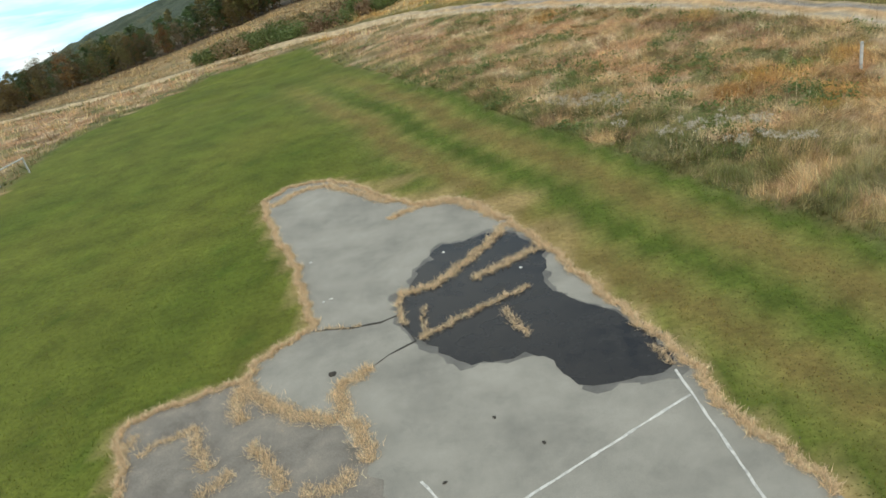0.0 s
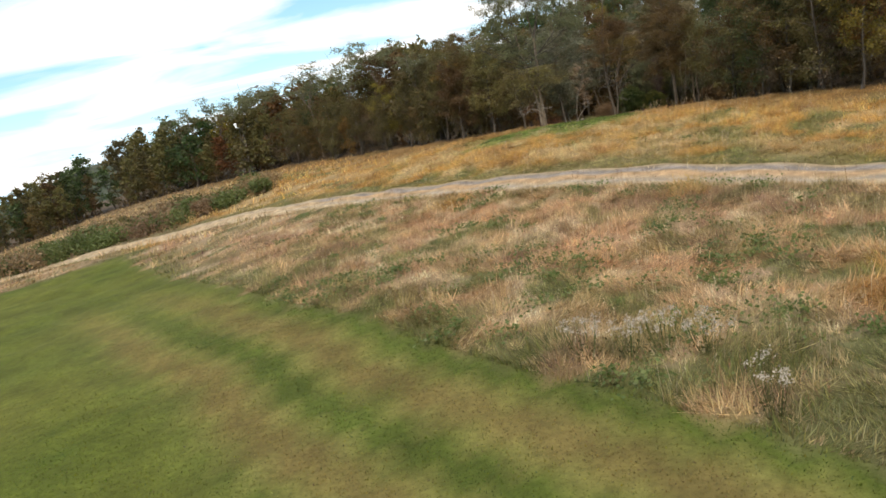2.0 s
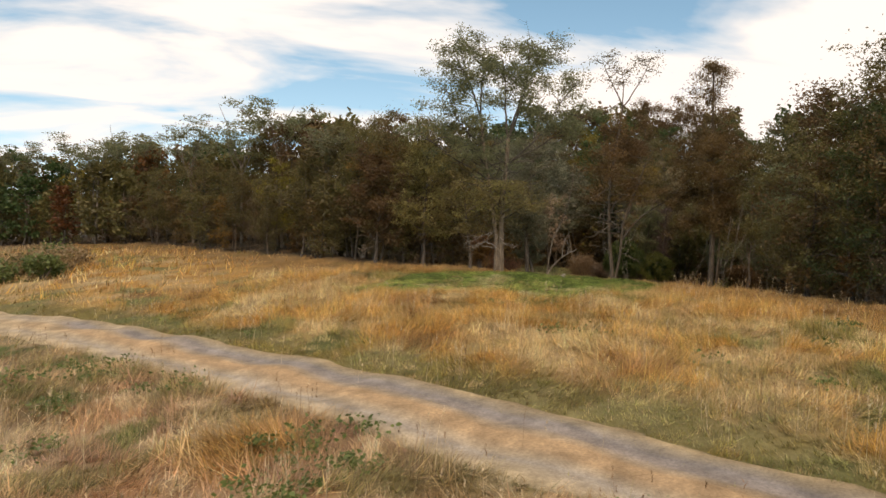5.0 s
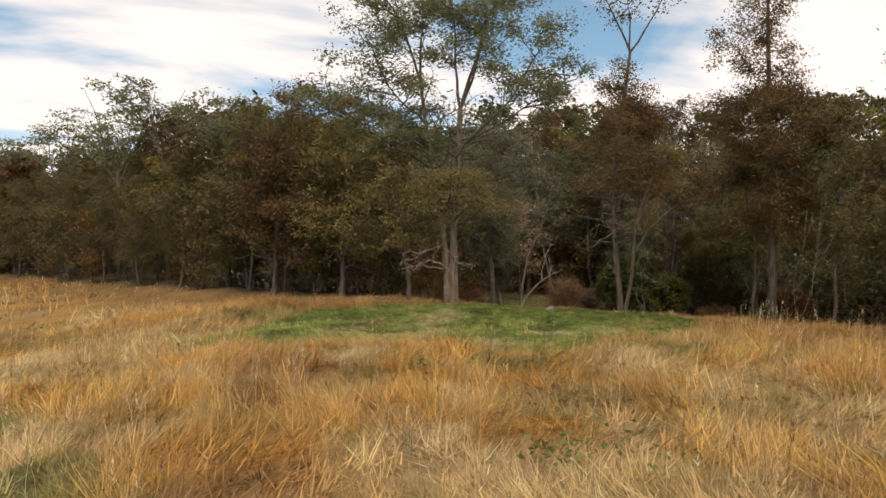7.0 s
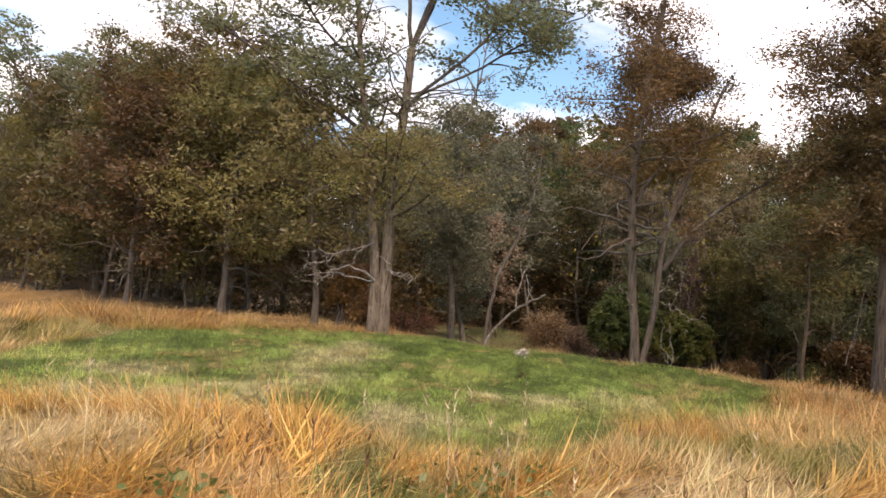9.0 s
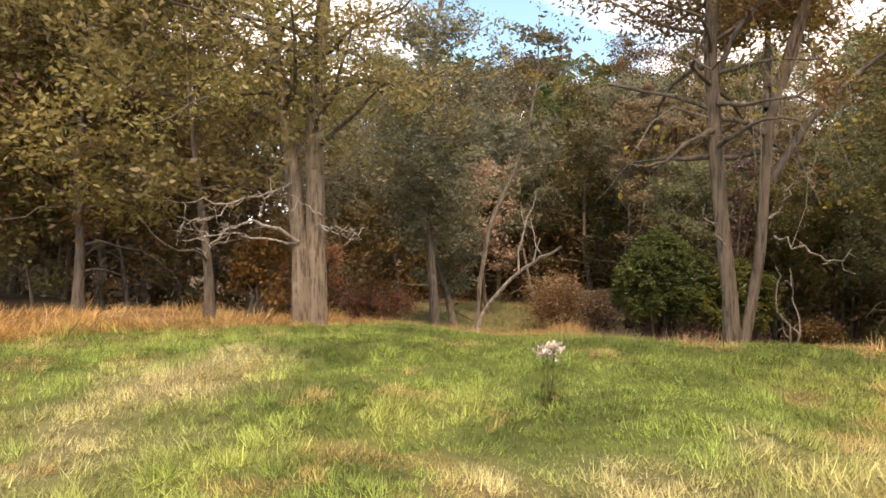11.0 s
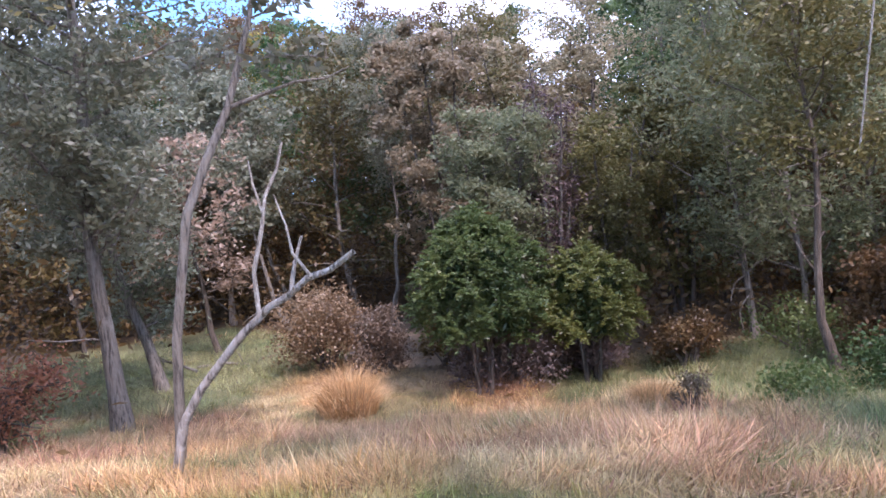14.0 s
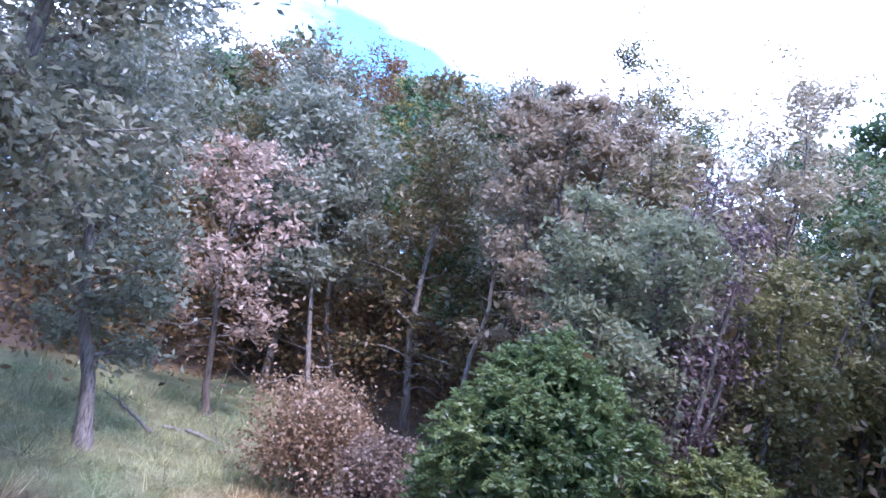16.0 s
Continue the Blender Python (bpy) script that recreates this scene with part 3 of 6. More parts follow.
def strip_mesh(name, line, offsets, lift, material, step=0.5, wobble=0.12, seed=5, colours=None):
    """A band along a line, laid on the ground; offsets: the band's cross-section as (aside, up)."""
    pts = []
    for (ax, ay), (bx, by) in zip(line, line[1:]):
        n = max(1, int(math.hypot(bx - ax, by - ay) / step))
        pts += [(ax + (bx - ax) * k / n, ay + (by - ay) * k / n) for k in range(n)]
    pts = np.array(pts + [line[-1]])
    for _ in range(12):
        pts[1:-1] = (pts[:-2] + 2 * pts[1:-1] + pts[2:]) / 4
    d = np.gradient(pts, axis=0)
    d /= np.linalg.norm(d, axis=1)[:, None]
    side = np.stack([d[:, 1], -d[:, 0]], 1)
    rows = []
    for j, (off, up) in enumerate(offsets):
        o = off + wobble * wave(pts[:, 0] * 1.0, pts[:, 1], 2.0, seed + j) * (1 if j in (0, len(offsets) - 1) else 0.4)
        p = pts + side * o[:, None]
        rows.append(np.stack([p[:, 0], p[:, 1], height(p[:, 0], p[:, 1]) + lift + up], 1))
    V = np.stack(rows, 1)
    n, k = V.shape[:2]
    tint = None
    if colours:
        tint = np.repeat(np.array(colours, float)[None], n, 0)
        grassy = smooth01((4 - V[:, :, 0]) / 8 + 0.5 * wave(V[:, :, 0], V[:, :, 1], 3, 8))
        tint = blend(tint, (0.46, 0.36, 0.23), 0.75 * grassy) * (1 + 0.18 * wave(V[:, :, 0], V[:, :, 1], 0.9, 6))[..., None]
        tint = np.clip(tint, 0.03, 0.8).reshape(-1, 3)
    i = (np.arange(n - 1)[:, None] * k + np.arange(k - 1)[None, :]).ravel()
    loops = np.stack([i, i + 1, i + k + 1, i + k], 1).ravel()
    return mesh_from(name, V.reshape(-1, 3), loops, np.arange(len(i)) * 4, material, tint, True)


def ragged(poly, step, amount, seed):
    """An outline broken into short uneven pieces."""
    r = random.Random(seed)
    out = []
    for (ax, ay), (bx, by) in zip(poly, poly[1:] + poly[:1]):
        n = max(1, int(math.hypot(bx - ax, by - ay) / step))
        for k in range(n):
            u = k / n
            out.append((ax + (bx - ax) * u + r.uniform(-amount, amount), ay + (by - ay) * u + r.uniform(-amount, amount)))
    return out


def slab(name, poly, z0, z1, material, seed, amount=0.07):
    bm = bmesh.new()
    top = [bm.verts.new((x, y, z1)) for x, y in ragged(poly, 0.22, amount, seed)]
    bm.faces.new(top)
    bm.normal_update()
    if bm.faces[:][0].normal.z < 0:
        bmesh.ops.reverse_faces(bm, faces=bm.faces[:])
    r = bmesh.ops.extrude_face_region(bm, geom=bm.faces[:])
    low = [v for v in r["geom"] if isinstance(v, bmesh.types.BMVert)]
    for v in low:
        v.co.z = z0
    bmesh.ops.recalc_face_normals(bm, faces=bm.faces[:])
    me = bpy.data.meshes.new(name)
    bm.to_mesh(me)
    bm.free()
    me.materials.append(material)
    return me


# the asphalt court, its broken corner, the standing water and the painted lines
tagged(new("pavement", slab("pavement", COURT, -0.08, 0.035, ASPHALT, 11)), "cracked grey asphalt court with ragged grassy edges", "pavement", kind="structure")
tagged(new("broken_slab", slab("broken_slab", OLD_SLAB, -0.05, 0.047, ASPHALT_OLD, 12, 0.1)), "brown-stained broken asphalt corner of the court", "pavement", kind="structure")
tagged(new("puddle", slab("puddle", PUDDLE, 0.02, 0.041, WATER, 13, 0.09)), "dark shallow rainwater puddle on the asphalt", "puddle", kind="structure")


DAMP = speckled("damp_asphalt", [(0.3, (0.085, 0.083, 0.078)), (0.5, (0.125, 0.121, 0.112)), (0.7, (0.165, 0.16, 0.145))], 1.4, 0.7, 0.3, 0.005, 90)
tagged(new("damp_patch", slab("damp_patch", [(-0.55 + (x + 0.55) * 1.07, 16.6 + (y - 16.6) * 1.035) for x, y in PUDDLE], 0.02, 0.0375, DAMP, 14, 0.13)), "damp dark asphalt round the puddle", "damp patch", kind="structure")


def paint_line(a, b, width, seed):
    d = (Vector(b) - Vector(a)).normalized()
    s = Vector((-d.y, d.x)) * width / 2
    a, b = Vector(a), Vector(b)
    return slab("painted_line", [tuple(a - s), tuple(b - s), tuple(b + s), tuple(a + s)], 0.03, 0.0405, WHITE_PAINT, seed, 0.012)


for k, (a, b) in enumerate([((2.72, 12.6), (3.5, 4.0)), ((2.75, 11.75), (-3.0, 8.6)), ((-2.75, 10.65), (-2.0, 9.4))]):
    tagged(new("painted_line", paint_line(a, b, 0.055, 30 + k)), "worn white painted line on the court asphalt", "line", kind="structure")

LANE = [(-2.1, -0.08, (0.30, 0.25, 0.15)), (-1.8, 0.0, (0.44, 0.35, 0.225)), (-1.5, 0.0, (0.43, 0.35, 0.245)), (-1.1, -0.02, (0.36, 0.315, 0.255)), (-0.75, -0.01, (0.42, 0.33, 0.225)), (-0.4, 0.03, (0.44, 0.30, 0.175)), (0.05, 0.04, (0.45, 0.30, 0.17)),
        (0.4, 0.02, (0.37, 0.285, 0.195)), (0.7, -0.01, (0.29, 0.25, 0.215)), (1.1, -0.02, (0.255, 0.232, 0.212)), (1.4, 0.0, (0.31, 0.26, 0.19)), (1.8, 0.0, (0.36, 0.27, 0.155)), (2.1, -0.08, (0.18, 0.16, 0.08))]
tagged(new("road", strip_mesh("road", ROAD, [(-o * 0.82, u) for o, u, _ in LANE], 0.05, GRAVEL, 0.3, 0.14, 5, [c for _, _, c in LANE])), "grey gravel farm lane with a dry grassy middle strip", "road", kind="structure")


# cracks in the asphalt
CRACK = speckled("dark_crack", [(0.3, (0.02, 0.018, 0.015)), (0.6, (0.05, 0.045, 0.038))], 8, 0.95, 0.5)
for k, line in enumerate([[(-5.8, 16.9), (-4.7, 16.7), (-3.9, 16.7), (-3.4, 16.9), (-3.2, 17.1)], [(-2.9, 15.5), (-3.6, 15.1), (-4.0, 14.7), (-4.8, 14.1)], [(-3.2, 17.1), (-3.2, 16.2), (-2.9, 15.5)]]):
    w = 0.035
    outline = [(x, y + w) for x, y in line] + [(x, y - w) for x, y in line[::-1]]
    tagged(new("crack", slab("crack", outline, 0.03, 0.0395, CRACK, 50 + k, 0.02)), "dark crack across the grey asphalt", "crack", kind="structure")


def litter(name, label, at, size, material, seed):
    """A small crumpled scrap or stone lying on the asphalt."""
    r = random.Random(seed)
    bm = bmesh.new()
    bmesh.ops.create_icosphere(bm, subdivisions=1, radius=size)
    for v in bm.verts:
        v.co = Vector((v.co.x * r.uniform(0.7, 1.5), v.co.y * r.uniform(0.6, 1.1), max(-0.2 * size, v.co.z * 0.45 * r.uniform(0.6, 1.2))))
    me = bpy.data.meshes.new(name)
    bm.to_mesh(me)
    bm.free()
    me.materials.append(material)
    ob = new(name, me)
    ob.location, ob.rotation_euler = (*at, 0.04 + 0.1 * size), (0, 0, r.uniform(0, 6))
    tagged(ob, label, name.replace("_", " "))


for k, (x, y) in enumerate([(-1.2, 12.1), (-0.3, 11.1), (-2.3, 10.5), (-5.0, 14.7)]):
    litter("clod", "dark clod of earth lying on the asphalt", (x, y), 0.05 if k < 3 else 0.11, CRACK, 60 + k)
# bits of pale scrap paper, shaped as small lumps
for k, (x, y) in enumerate([(-5.7, 18.4), (-5.5, 18.5), (-2.1, 20.1), (-6.5, 21.2), (0.1, 18.2)]):
    litter("pale_stone", "small pale scrap of litter lying on the court", (x, y), 0.06, WHITE_PAINT, 70 + k)


# ---- growing things: blades, stems, leaves ----
def blade_mesh(name, x, y, z, tall, wide, lean, turn, tint, material=BLADE, single=False):
    """Grass blades of two pieces each (single: one piece), bent over towards turn."""
    n = len(x)
    if single:
        face = turn + math.pi / 2 + np.random.RandomState(n).normal(0, 0.5, n)
        sx, sy = np.cos(face) * wide / 2, np.sin(face) * wide / 2
        tip = np.stack([x + np.cos(turn) * lean * tall, y + np.sin(turn) * lean * tall, z + tall * np.sqrt(np.clip(1 - 0.75 * lean * lean, 0.1, 1))], 1)
        V = np.stack([np.stack([x - sx, y - sy, z], 1), np.stack([x + sx, y + sy, z], 1), tip], 1)
        return mesh_from(name, V.reshape(-1, 3), np.arange(n * 3), np.arange(n) * 3, material, np.repeat(tint, 3, 0))
    face = np.random.RandomState(n).uniform(0, 6.28, n)
    sx, sy = np.cos(face) * wide / 2, np.sin(face) * wide / 2
    lx, ly = np.cos(turn) * lean, np.sin(turn) * lean
    V = np.empty((n, 5, 3))
    V[:, 0] = np.stack([x - sx, y - sy, z - 0.03], 1)
    V[:, 1] = np.stack([x + sx, y + sy, z - 0.03], 1)
    mx, my, mz = x + lx * tall * 0.35, y + ly * tall * 0.35, z + tall * 0.62
    V[:, 2] = np.stack([mx + sx * 0.8, my + sy * 0.8, mz], 1)
    V[:, 3] = np.stack([mx - sx * 0.8, my - sy * 0.8, mz], 1)
    V[:, 4] = np.stack([x + lx * tall, y + ly * tall, z + tall * np.sqrt(np.clip(1 - 0.45 * lean * lean, 0.2, 1))], 1)
    b = np.arange(n)[:, None] * 5
    loops = (b + np.array([0, 1, 2, 3, 3, 2, 4])).ravel()
    starts = (np.arange(n)[:, None] * 7 + np.array([0, 4])).ravel()
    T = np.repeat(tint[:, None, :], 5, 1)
    # each blade is darker at its foot than at its tip
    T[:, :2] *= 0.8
    return mesh_from(name, V.reshape(-1, 3), loops, starts, material, T.reshape(-1, 3))


def scatter(rng, x0, x1, y0, y1, count, keep):
    x, y = rng.uniform(x0, x1, count), rng.uniform(y0, y1, count)
    k = rng.uniform(0, 1, count) < keep(x, y)
    return x[k], y[k]


FLIGHT = [(-2.0, 12.0), (0.0, 25.0), (5.0, 37.0), (11.0, 51.0), (18.5, 65.0), (22.0, 72.0), (27.0, 76.5)]


def grass(name, label, box, count, keep, wide, size=1.0, lean=0.55, seed=1, clump=0.5, single=False, rough=1.0):
    rng = np.random.RandomState(seed)
    x, y = scatter(rng, *box, count, keep)
    if clump:
        cx, cy = np.round(x / clump), np.round(y / clump)
        jx = np.sin(cx * 12.9898 + cy * 78.233) * 43758.5453
        jy = np.sin(cx * 39.346 + cy * 11.135) * 24634.6345
        jx, jy = jx - np.floor(jx), jy - np.floor(jy)
        pull = rng.uniform(0, 0.65 if rough > 0.9 else 0.45, len(x)) ** 1.1
        x = x + (cx * clump + (jx - 0.5) * clump - x) * pull
        y = y + (cy * clump + (jy - 0.5) * clump - y) * pull
    else:
        jx = jy = rng.uniform(0, 1, len(x))
    tint, tall = cover(x, y)
    if clump:
        tint = tint * (1 + rough * (0.76 * jx - 0.38))[:, None]
        pale = jy > (0.86 if rough > 0.9 else 2.0)
        tint[pale] = tint[pale] * 0.5 + np.array([0.60, 0.45, 0.25]) * 0.5
        tint[jy < 0.08] = tint[jy < 0.08] * 0.6 + np.array([0.12, 0.15, 0.05]) * 0.4
    hue = rng.normal(0, 1, (len(x), 1))
    tint = np.clip(tint * (1 + (0.2 if rough > 0.9 else 0.32) * hue) + rng.normal(0, 0.012, tint.shape), 0.01, 0.75)
    green = rng.uniform(0, 1, len(x)) < (0.10 if clump else 0.0)
    tint[green] = tint[green] * 0.5 + np.array([0.10, 0.13, 0.04]) * 0.5
    tall = tall * size * rng.uniform(0.55, 1.25, len(x)) * (0.5 + 0.95 * jx ** 2)
    turn = 0.9 + 2.2 * wave(x, y, 4 if rough > 0.9 else 1.1, 41) + rng.normal(0, 0.9 if rough > 0.9 else 1.4, len(x))
    bend = np.clip(np.abs(rng.normal(lean, 0.28, len(x))), 0, 1.25)
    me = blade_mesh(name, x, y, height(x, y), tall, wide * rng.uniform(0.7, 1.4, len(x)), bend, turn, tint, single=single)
    return tagged(new(name, me), label, "grass", kind="stuff")


def open_ground(x, y, lawn=0.0):
    """1 on the rough meadow; 0 on the court, the lawn and the wheel tracks of the lane."""
    road = along(x, y, ROAD)
    k = (inside(x, y, LAWN) < lawn) * np.where(road < 1.45, np.where(road < 0.42, 0.3, 0.03), 1.0)
    return k * np.where((inside(x, y, WOOD) > 2.5) & (inside(x, y, POCKET) < 0), 0.12, 1.0)


def near_path(x, y, a, b):
    return smooth01((b - along(x, y, FLIGHT)) / (b - a))


grass("meadow_grass", "tall dry tan and rust meadow grass", (-22, 36, 20, 80), 1150000,
      lambda x, y: open_ground(x, y) * (inside(x, y, GREEN) < 0.15) * (0.4 + 0.6 * (cells(x, y, 0.9, 91) > 0.45)) * (0.08 + 0.92 * near_path(x, y, 6, 20)), 0.0095, 1.15, 0.85, 1, 0.42, True)
grass("matted_grass", "flattened dead grass lying between the tufts", (-22, 36, 20, 80), 620000,
      lambda x, y: open_ground(x, y) * (inside(x, y, GREEN) < 0.15) * (0.08 + 0.92 * near_path(x, y, 7, 22)), 0.026, 0.85, 1.0, 6, 0.55, True)
grass("verge_grass", "rank green and tan grass beside the mown lawn", (5, 30, 3, 22), 190000,
      lambda x, y: open_ground(x, y, -0.1) * (0.2 + 0.8 * near_path(x, y, 10, 22)), 0.014, 1.25, 0.6, 7, 0.5, True)
grass("far_meadow_grass", "dry straw-coloured grass of the far meadow", (-60, 60, 15, 135), 190000,
      lambda x, y: open_ground(x, y) * (1 - near_path(x, y, 14, 30)), 0.06, 1.0, 0.65, 2, 0.9, True)
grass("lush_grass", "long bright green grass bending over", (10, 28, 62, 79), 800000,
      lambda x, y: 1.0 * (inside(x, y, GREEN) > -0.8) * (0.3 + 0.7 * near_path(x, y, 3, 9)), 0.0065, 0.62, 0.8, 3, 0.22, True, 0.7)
grass("glade_grass", "pale orange grass in the glade under the trees", (21, 44, 69, 96), 420000,
      lambda x, y: 1.0 * (inside(x, y, POCKET) > -0.8) * (inside(x, y, GREEN) < 0.3), 0.008, 1.1, 1.0, 4, 0.4, True, 0.6)
grass("lawn_grass", "short mown green lawn grass", (-26, 14, 6, 74), 620000,
      lambda x, y: (inside(x, y, LAWN) > -0.1) * (inside(x, y, COURT) < -0.05) * (0.2 + 0.8 * near_path(x, y, 8, 20)), 0.024, 0.7, 0.7, 5, 0.0, True)


def seed_stalks():
    """Tall pale stalks with seed heads standing out of the meadow."""
    rng = np.random.RandomState(12)
    x, y = scatter(rng, -10, 34, 22, 75, 16000, lambda x, y: open_ground(x, y) * (inside(x, y, WOOD) < -4) * (inside(x, y, GREEN) < -1.5) * (cells(x, y, 1.1, 95) > 0.66) * (0.1 + 0.9 * near_path(x, y, 8, 20)))
    n = len(x)
    pale = cells(x, y, 1.1, 96)[:, None]
    tint = np.clip((np.array([0.62, 0.50, 0.33]) * (pale > 0.4) + np.array([0.26, 0.15, 0.08]) * (pale <= 0.4)) * (1 + 0.2 * rng.normal(0, 1, (n, 1))), 0.05, 0.8)
    tall = rng.uniform(0.7, 1.15, n)
    turn, lean = rng.uniform(0, 6.28, n), np.abs(rng.normal(0.2, 0.15, n))
    z = height(x, y)
    stalk = blade_mesh("seed_stalks", x, y, z, tall, np.full(n, 0.007), lean, turn, tint)
    tagged(new("seed_stalks", stalk), "tall pale seed stalks standing above the meadow", "grass", kind="stuff")
    k = 7
    hx, hy, hz = np.repeat(x + np.cos(turn) * lean * tall, k), np.repeat(y + np.sin(turn) * lean * tall, k), np.repeat(z + tall * np.sqrt(np.clip(1 - 0.45 * lean * lean, 0.2, 1)), k)
    hz = hz - rng.uniform(0, 0.22, n * k)
    heads = blade_mesh("seed_heads", hx, hy, hz, rng.uniform(0.05, 0.10, n * k), np.full(n * k, 0.016), rng.uniform(0.3, 0.9, n * k), rng.uniform(0, 6.28, n * k), np.repeat(tint, k, 0), single=True)
    tagged(new("seed_heads", heads), "dry seed heads on the meadow stalks", "grass", kind="stuff")


seed_stalks()


def meadow_weeds():
    """Low leafy green weeds in small clumps among the dry grass."""
    rng = np.random.RandomState(33)
    x, y = scatter(rng, -8, 30, 24, 66, 4200, lambda x, y: open_ground(x, y) * np.maximum(0.45 * (cells(x, y, 2.3, 97) > 0.72), 0.75 * spots(x, y, GREEN_SPOTS)) * near_path(x, y, 7, 18) * np.where(31.6 * (x + 1) + 20 * (y - 69.8) < 0, 1.0, 0.12))
    c = []
    for px, py in zip(x, y):
        n = rng.randint(26, 70)
        r = rng.uniform(0.14, 0.42)
        c.append(rng.normal(0, 1, (n, 3)) * (r, r, 0.06) + (px, py, ground_z(px, py) + rng.uniform(0.14, 0.26)))
    me = leaves("meadow_weeds", np.concatenate(c), 0.07, LEAF_WEED, rng, 0.7, 1.6)
    tagged(new("meadow_weeds", me), "low green leafy weeds among the dry grass", "weeds", kind="stuff")


def edge_straw():
    """Dead grass hanging over the broken edges of the court and growing in its cracks."""
    rng = np.random.RandomState(8)
    wet = [([(0.0, 21.3), (-0.7, 20.1), (-1.6, 19.0), (-2.4, 18.1), (-3.4, 18.0)], 0.16, 2.0), ([(0.9, 19.3), (0.0, 18.8), (-0.7, 18.4), (-1.3, 18.1)], 0.15, 1.8), ([(0.2, 17.1), (-0.7, 16.7), (-1.7, 16.2), (-2.8, 15.5)], 0.08, 1.1),
           ([(-0.6, 16.2), (-0.4, 15.5), (-0.1, 14.8)], 0.10, 0.7), ([(-2.7, 17.1), (-2.7, 15.6)], 0.06, 0.5), ([(2.75, 12.7), (2.5, 13.6)], 0.08, 0.6), ([(-3.4, 18.1), (-3.4, 17.0), (-3.2, 16.3)], 0.06, 0.9)]
    rim = [([(-4.0, 23.5), (-3.0, 24.1), (-1.7, 24.0), (-0.8, 22.8), (-0.1, 21.6)], 0.16, 2.2), ([(-9.0, 27.0), (-8.0, 28.2), (-6.9, 28.3), (-5.6, 26.9), (-4.0, 25.0)], 0.22, 1.8), ([(-5.8, 16.9), (-4.4, 16.7)], 0.03, 0.3)]
    broken = [([(-4.0, 14.7), (-4.8, 14.1), (-4.6, 13.3), (-4.0, 12.1), (-3.8, 11.4)], 0.22, 2.2), ([(-7.2, 15.1), (-7.4, 14.4), (-7.0, 13.4)], 0.35, 2.6), ([(-7.3, 14.8), (-6.5, 14.0), (-5.7, 13.3), (-4.7, 12.9)], 0.3, 2.8), ([(-8.2, 13.6), (-7.9, 12.8), (-7.4, 12.0)], 0.16, 1.8),
              ([(-6.6, 12.6), (-6.0, 11.8), (-5.5, 11.0)], 0.16, 2.0), ([(-7.4, 11.2), (-6.8, 11.8)], 0.2, 1.8), ([(-4.1, 11.2), (-4.5, 10.7), (-5.2, 10.9)], 0.22, 2.0), ([(-9.7, 13.7), (-9.7, 13.1)], 0.2, 1.4), ([(-9.3, 12.8), (-9.0, 13.2), (-8.3, 13.4)], 0.08, 1.0)]
    cracks = wet + rim + broken
    xs, ys = [], []
    outline = COURT[:28]
    for line, spread, dense in [(outline, 0.06, 2.2)] + cracks:
        for (ax, ay), (bx, by) in zip(line, line[1:]):
            n = int(math.hypot(bx - ax, by - ay) * 420 * dense)
            u = rng.uniform(0, 1, n)
            wig = 0.06 * np.sin(u * 9 + ax * 3) + 0.04 * np.sin(u * 23 + ay)
            d = np.array([by - ay, ax - bx]) / math.hypot(bx - ax, by - ay)
            o = rng.normal(0, spread if line is outline else min(0.12, spread * 0.6), n) + wig * (1.0 if line is outline else 0.7)
            xs.append(ax + (bx - ax) * u + d[0] * o)
            ys.append(ay + (by - ay) * u + d[1] * o)
    x, y = np.concatenate(xs), np.concatenate(ys)
    n = len(x)
    tint = np.array([0.66, 0.50, 0.33]) * (1 + 0.2 * rng.normal(0, 1, (n, 1)))
    tint = np.clip(tint, 0.08, 0.8)
    me = blade_mesh("dead_grass", x, y, np.full(n, 0.03), rng.uniform(0.05, 0.19, n), rng.uniform(0.010, 0.02, n), np.clip(rng.normal(0.85, 0.25, n), 0, 1.3), rng.uniform(0, 6.28, n), tint, single=True)
    tagged(new("dead_grass", me), "dead straw-coloured grass along the court's edges and cracks", "grass", kind="stuff")


edge_straw()


# ---- trees ----
def tube(points, radii, sides, V, L, S):
    """Adds a bent tapering stem to the arrays."""
    P = np.asarray(points, float)
    T = np.gradient(P, axis=0)
    T /= np.linalg.norm(T, axis=1)[:, None] + 1e-9
    ref = np.array([0.31, 0.95, 0.05]) if abs(T[0][2]) > 0.7 else np.array([0.0, 0.0, 1.0])
    A = np.cross(T, ref)
    A /= np.linalg.norm(A, axis=1)[:, None] + 1e-9
    B = np.cross(T, A)
    ang = np.arange(sides) * 2 * math.pi / sides
    swell = np.ones((len(P), sides))
    if sides >= 14:
        h = np.linspace(0, len(P) * 0.4, len(P))[:, None]
        swell = 1 + 0.07 * np.sin(2 * ang + 0.5 * h) + 0.05 * np.sin(5 * ang + 0.35 * h) + 0.035 * np.sin(9 * ang - 0.6 * h) + 0.02 * np.sin(3 * h + ang)
    ring = P[:, None, :] + (np.asarray(radii)[:, None] * swell)[:, :, None] * (np.cos(ang)[None, :, None] * A[:, None, :] + np.sin(ang)[None, :, None] * B[:, None, :])
    base = sum(len(v) for v in V)
    n = len(P)
    V.append(ring.reshape(-1, 3))
    i = base + np.arange(n - 1)[:, None] * sides + np.arange(sides)[None, :]
    j = base + np.arange(n - 1)[:, None] * sides + (np.arange(sides)[None, :] + 1) % sides
    q = np.stack([i, j, j + sides, i + sides], -1).reshape(-1)
    L.append(q)
    S.append(np.full(len(q) // 4, 4))


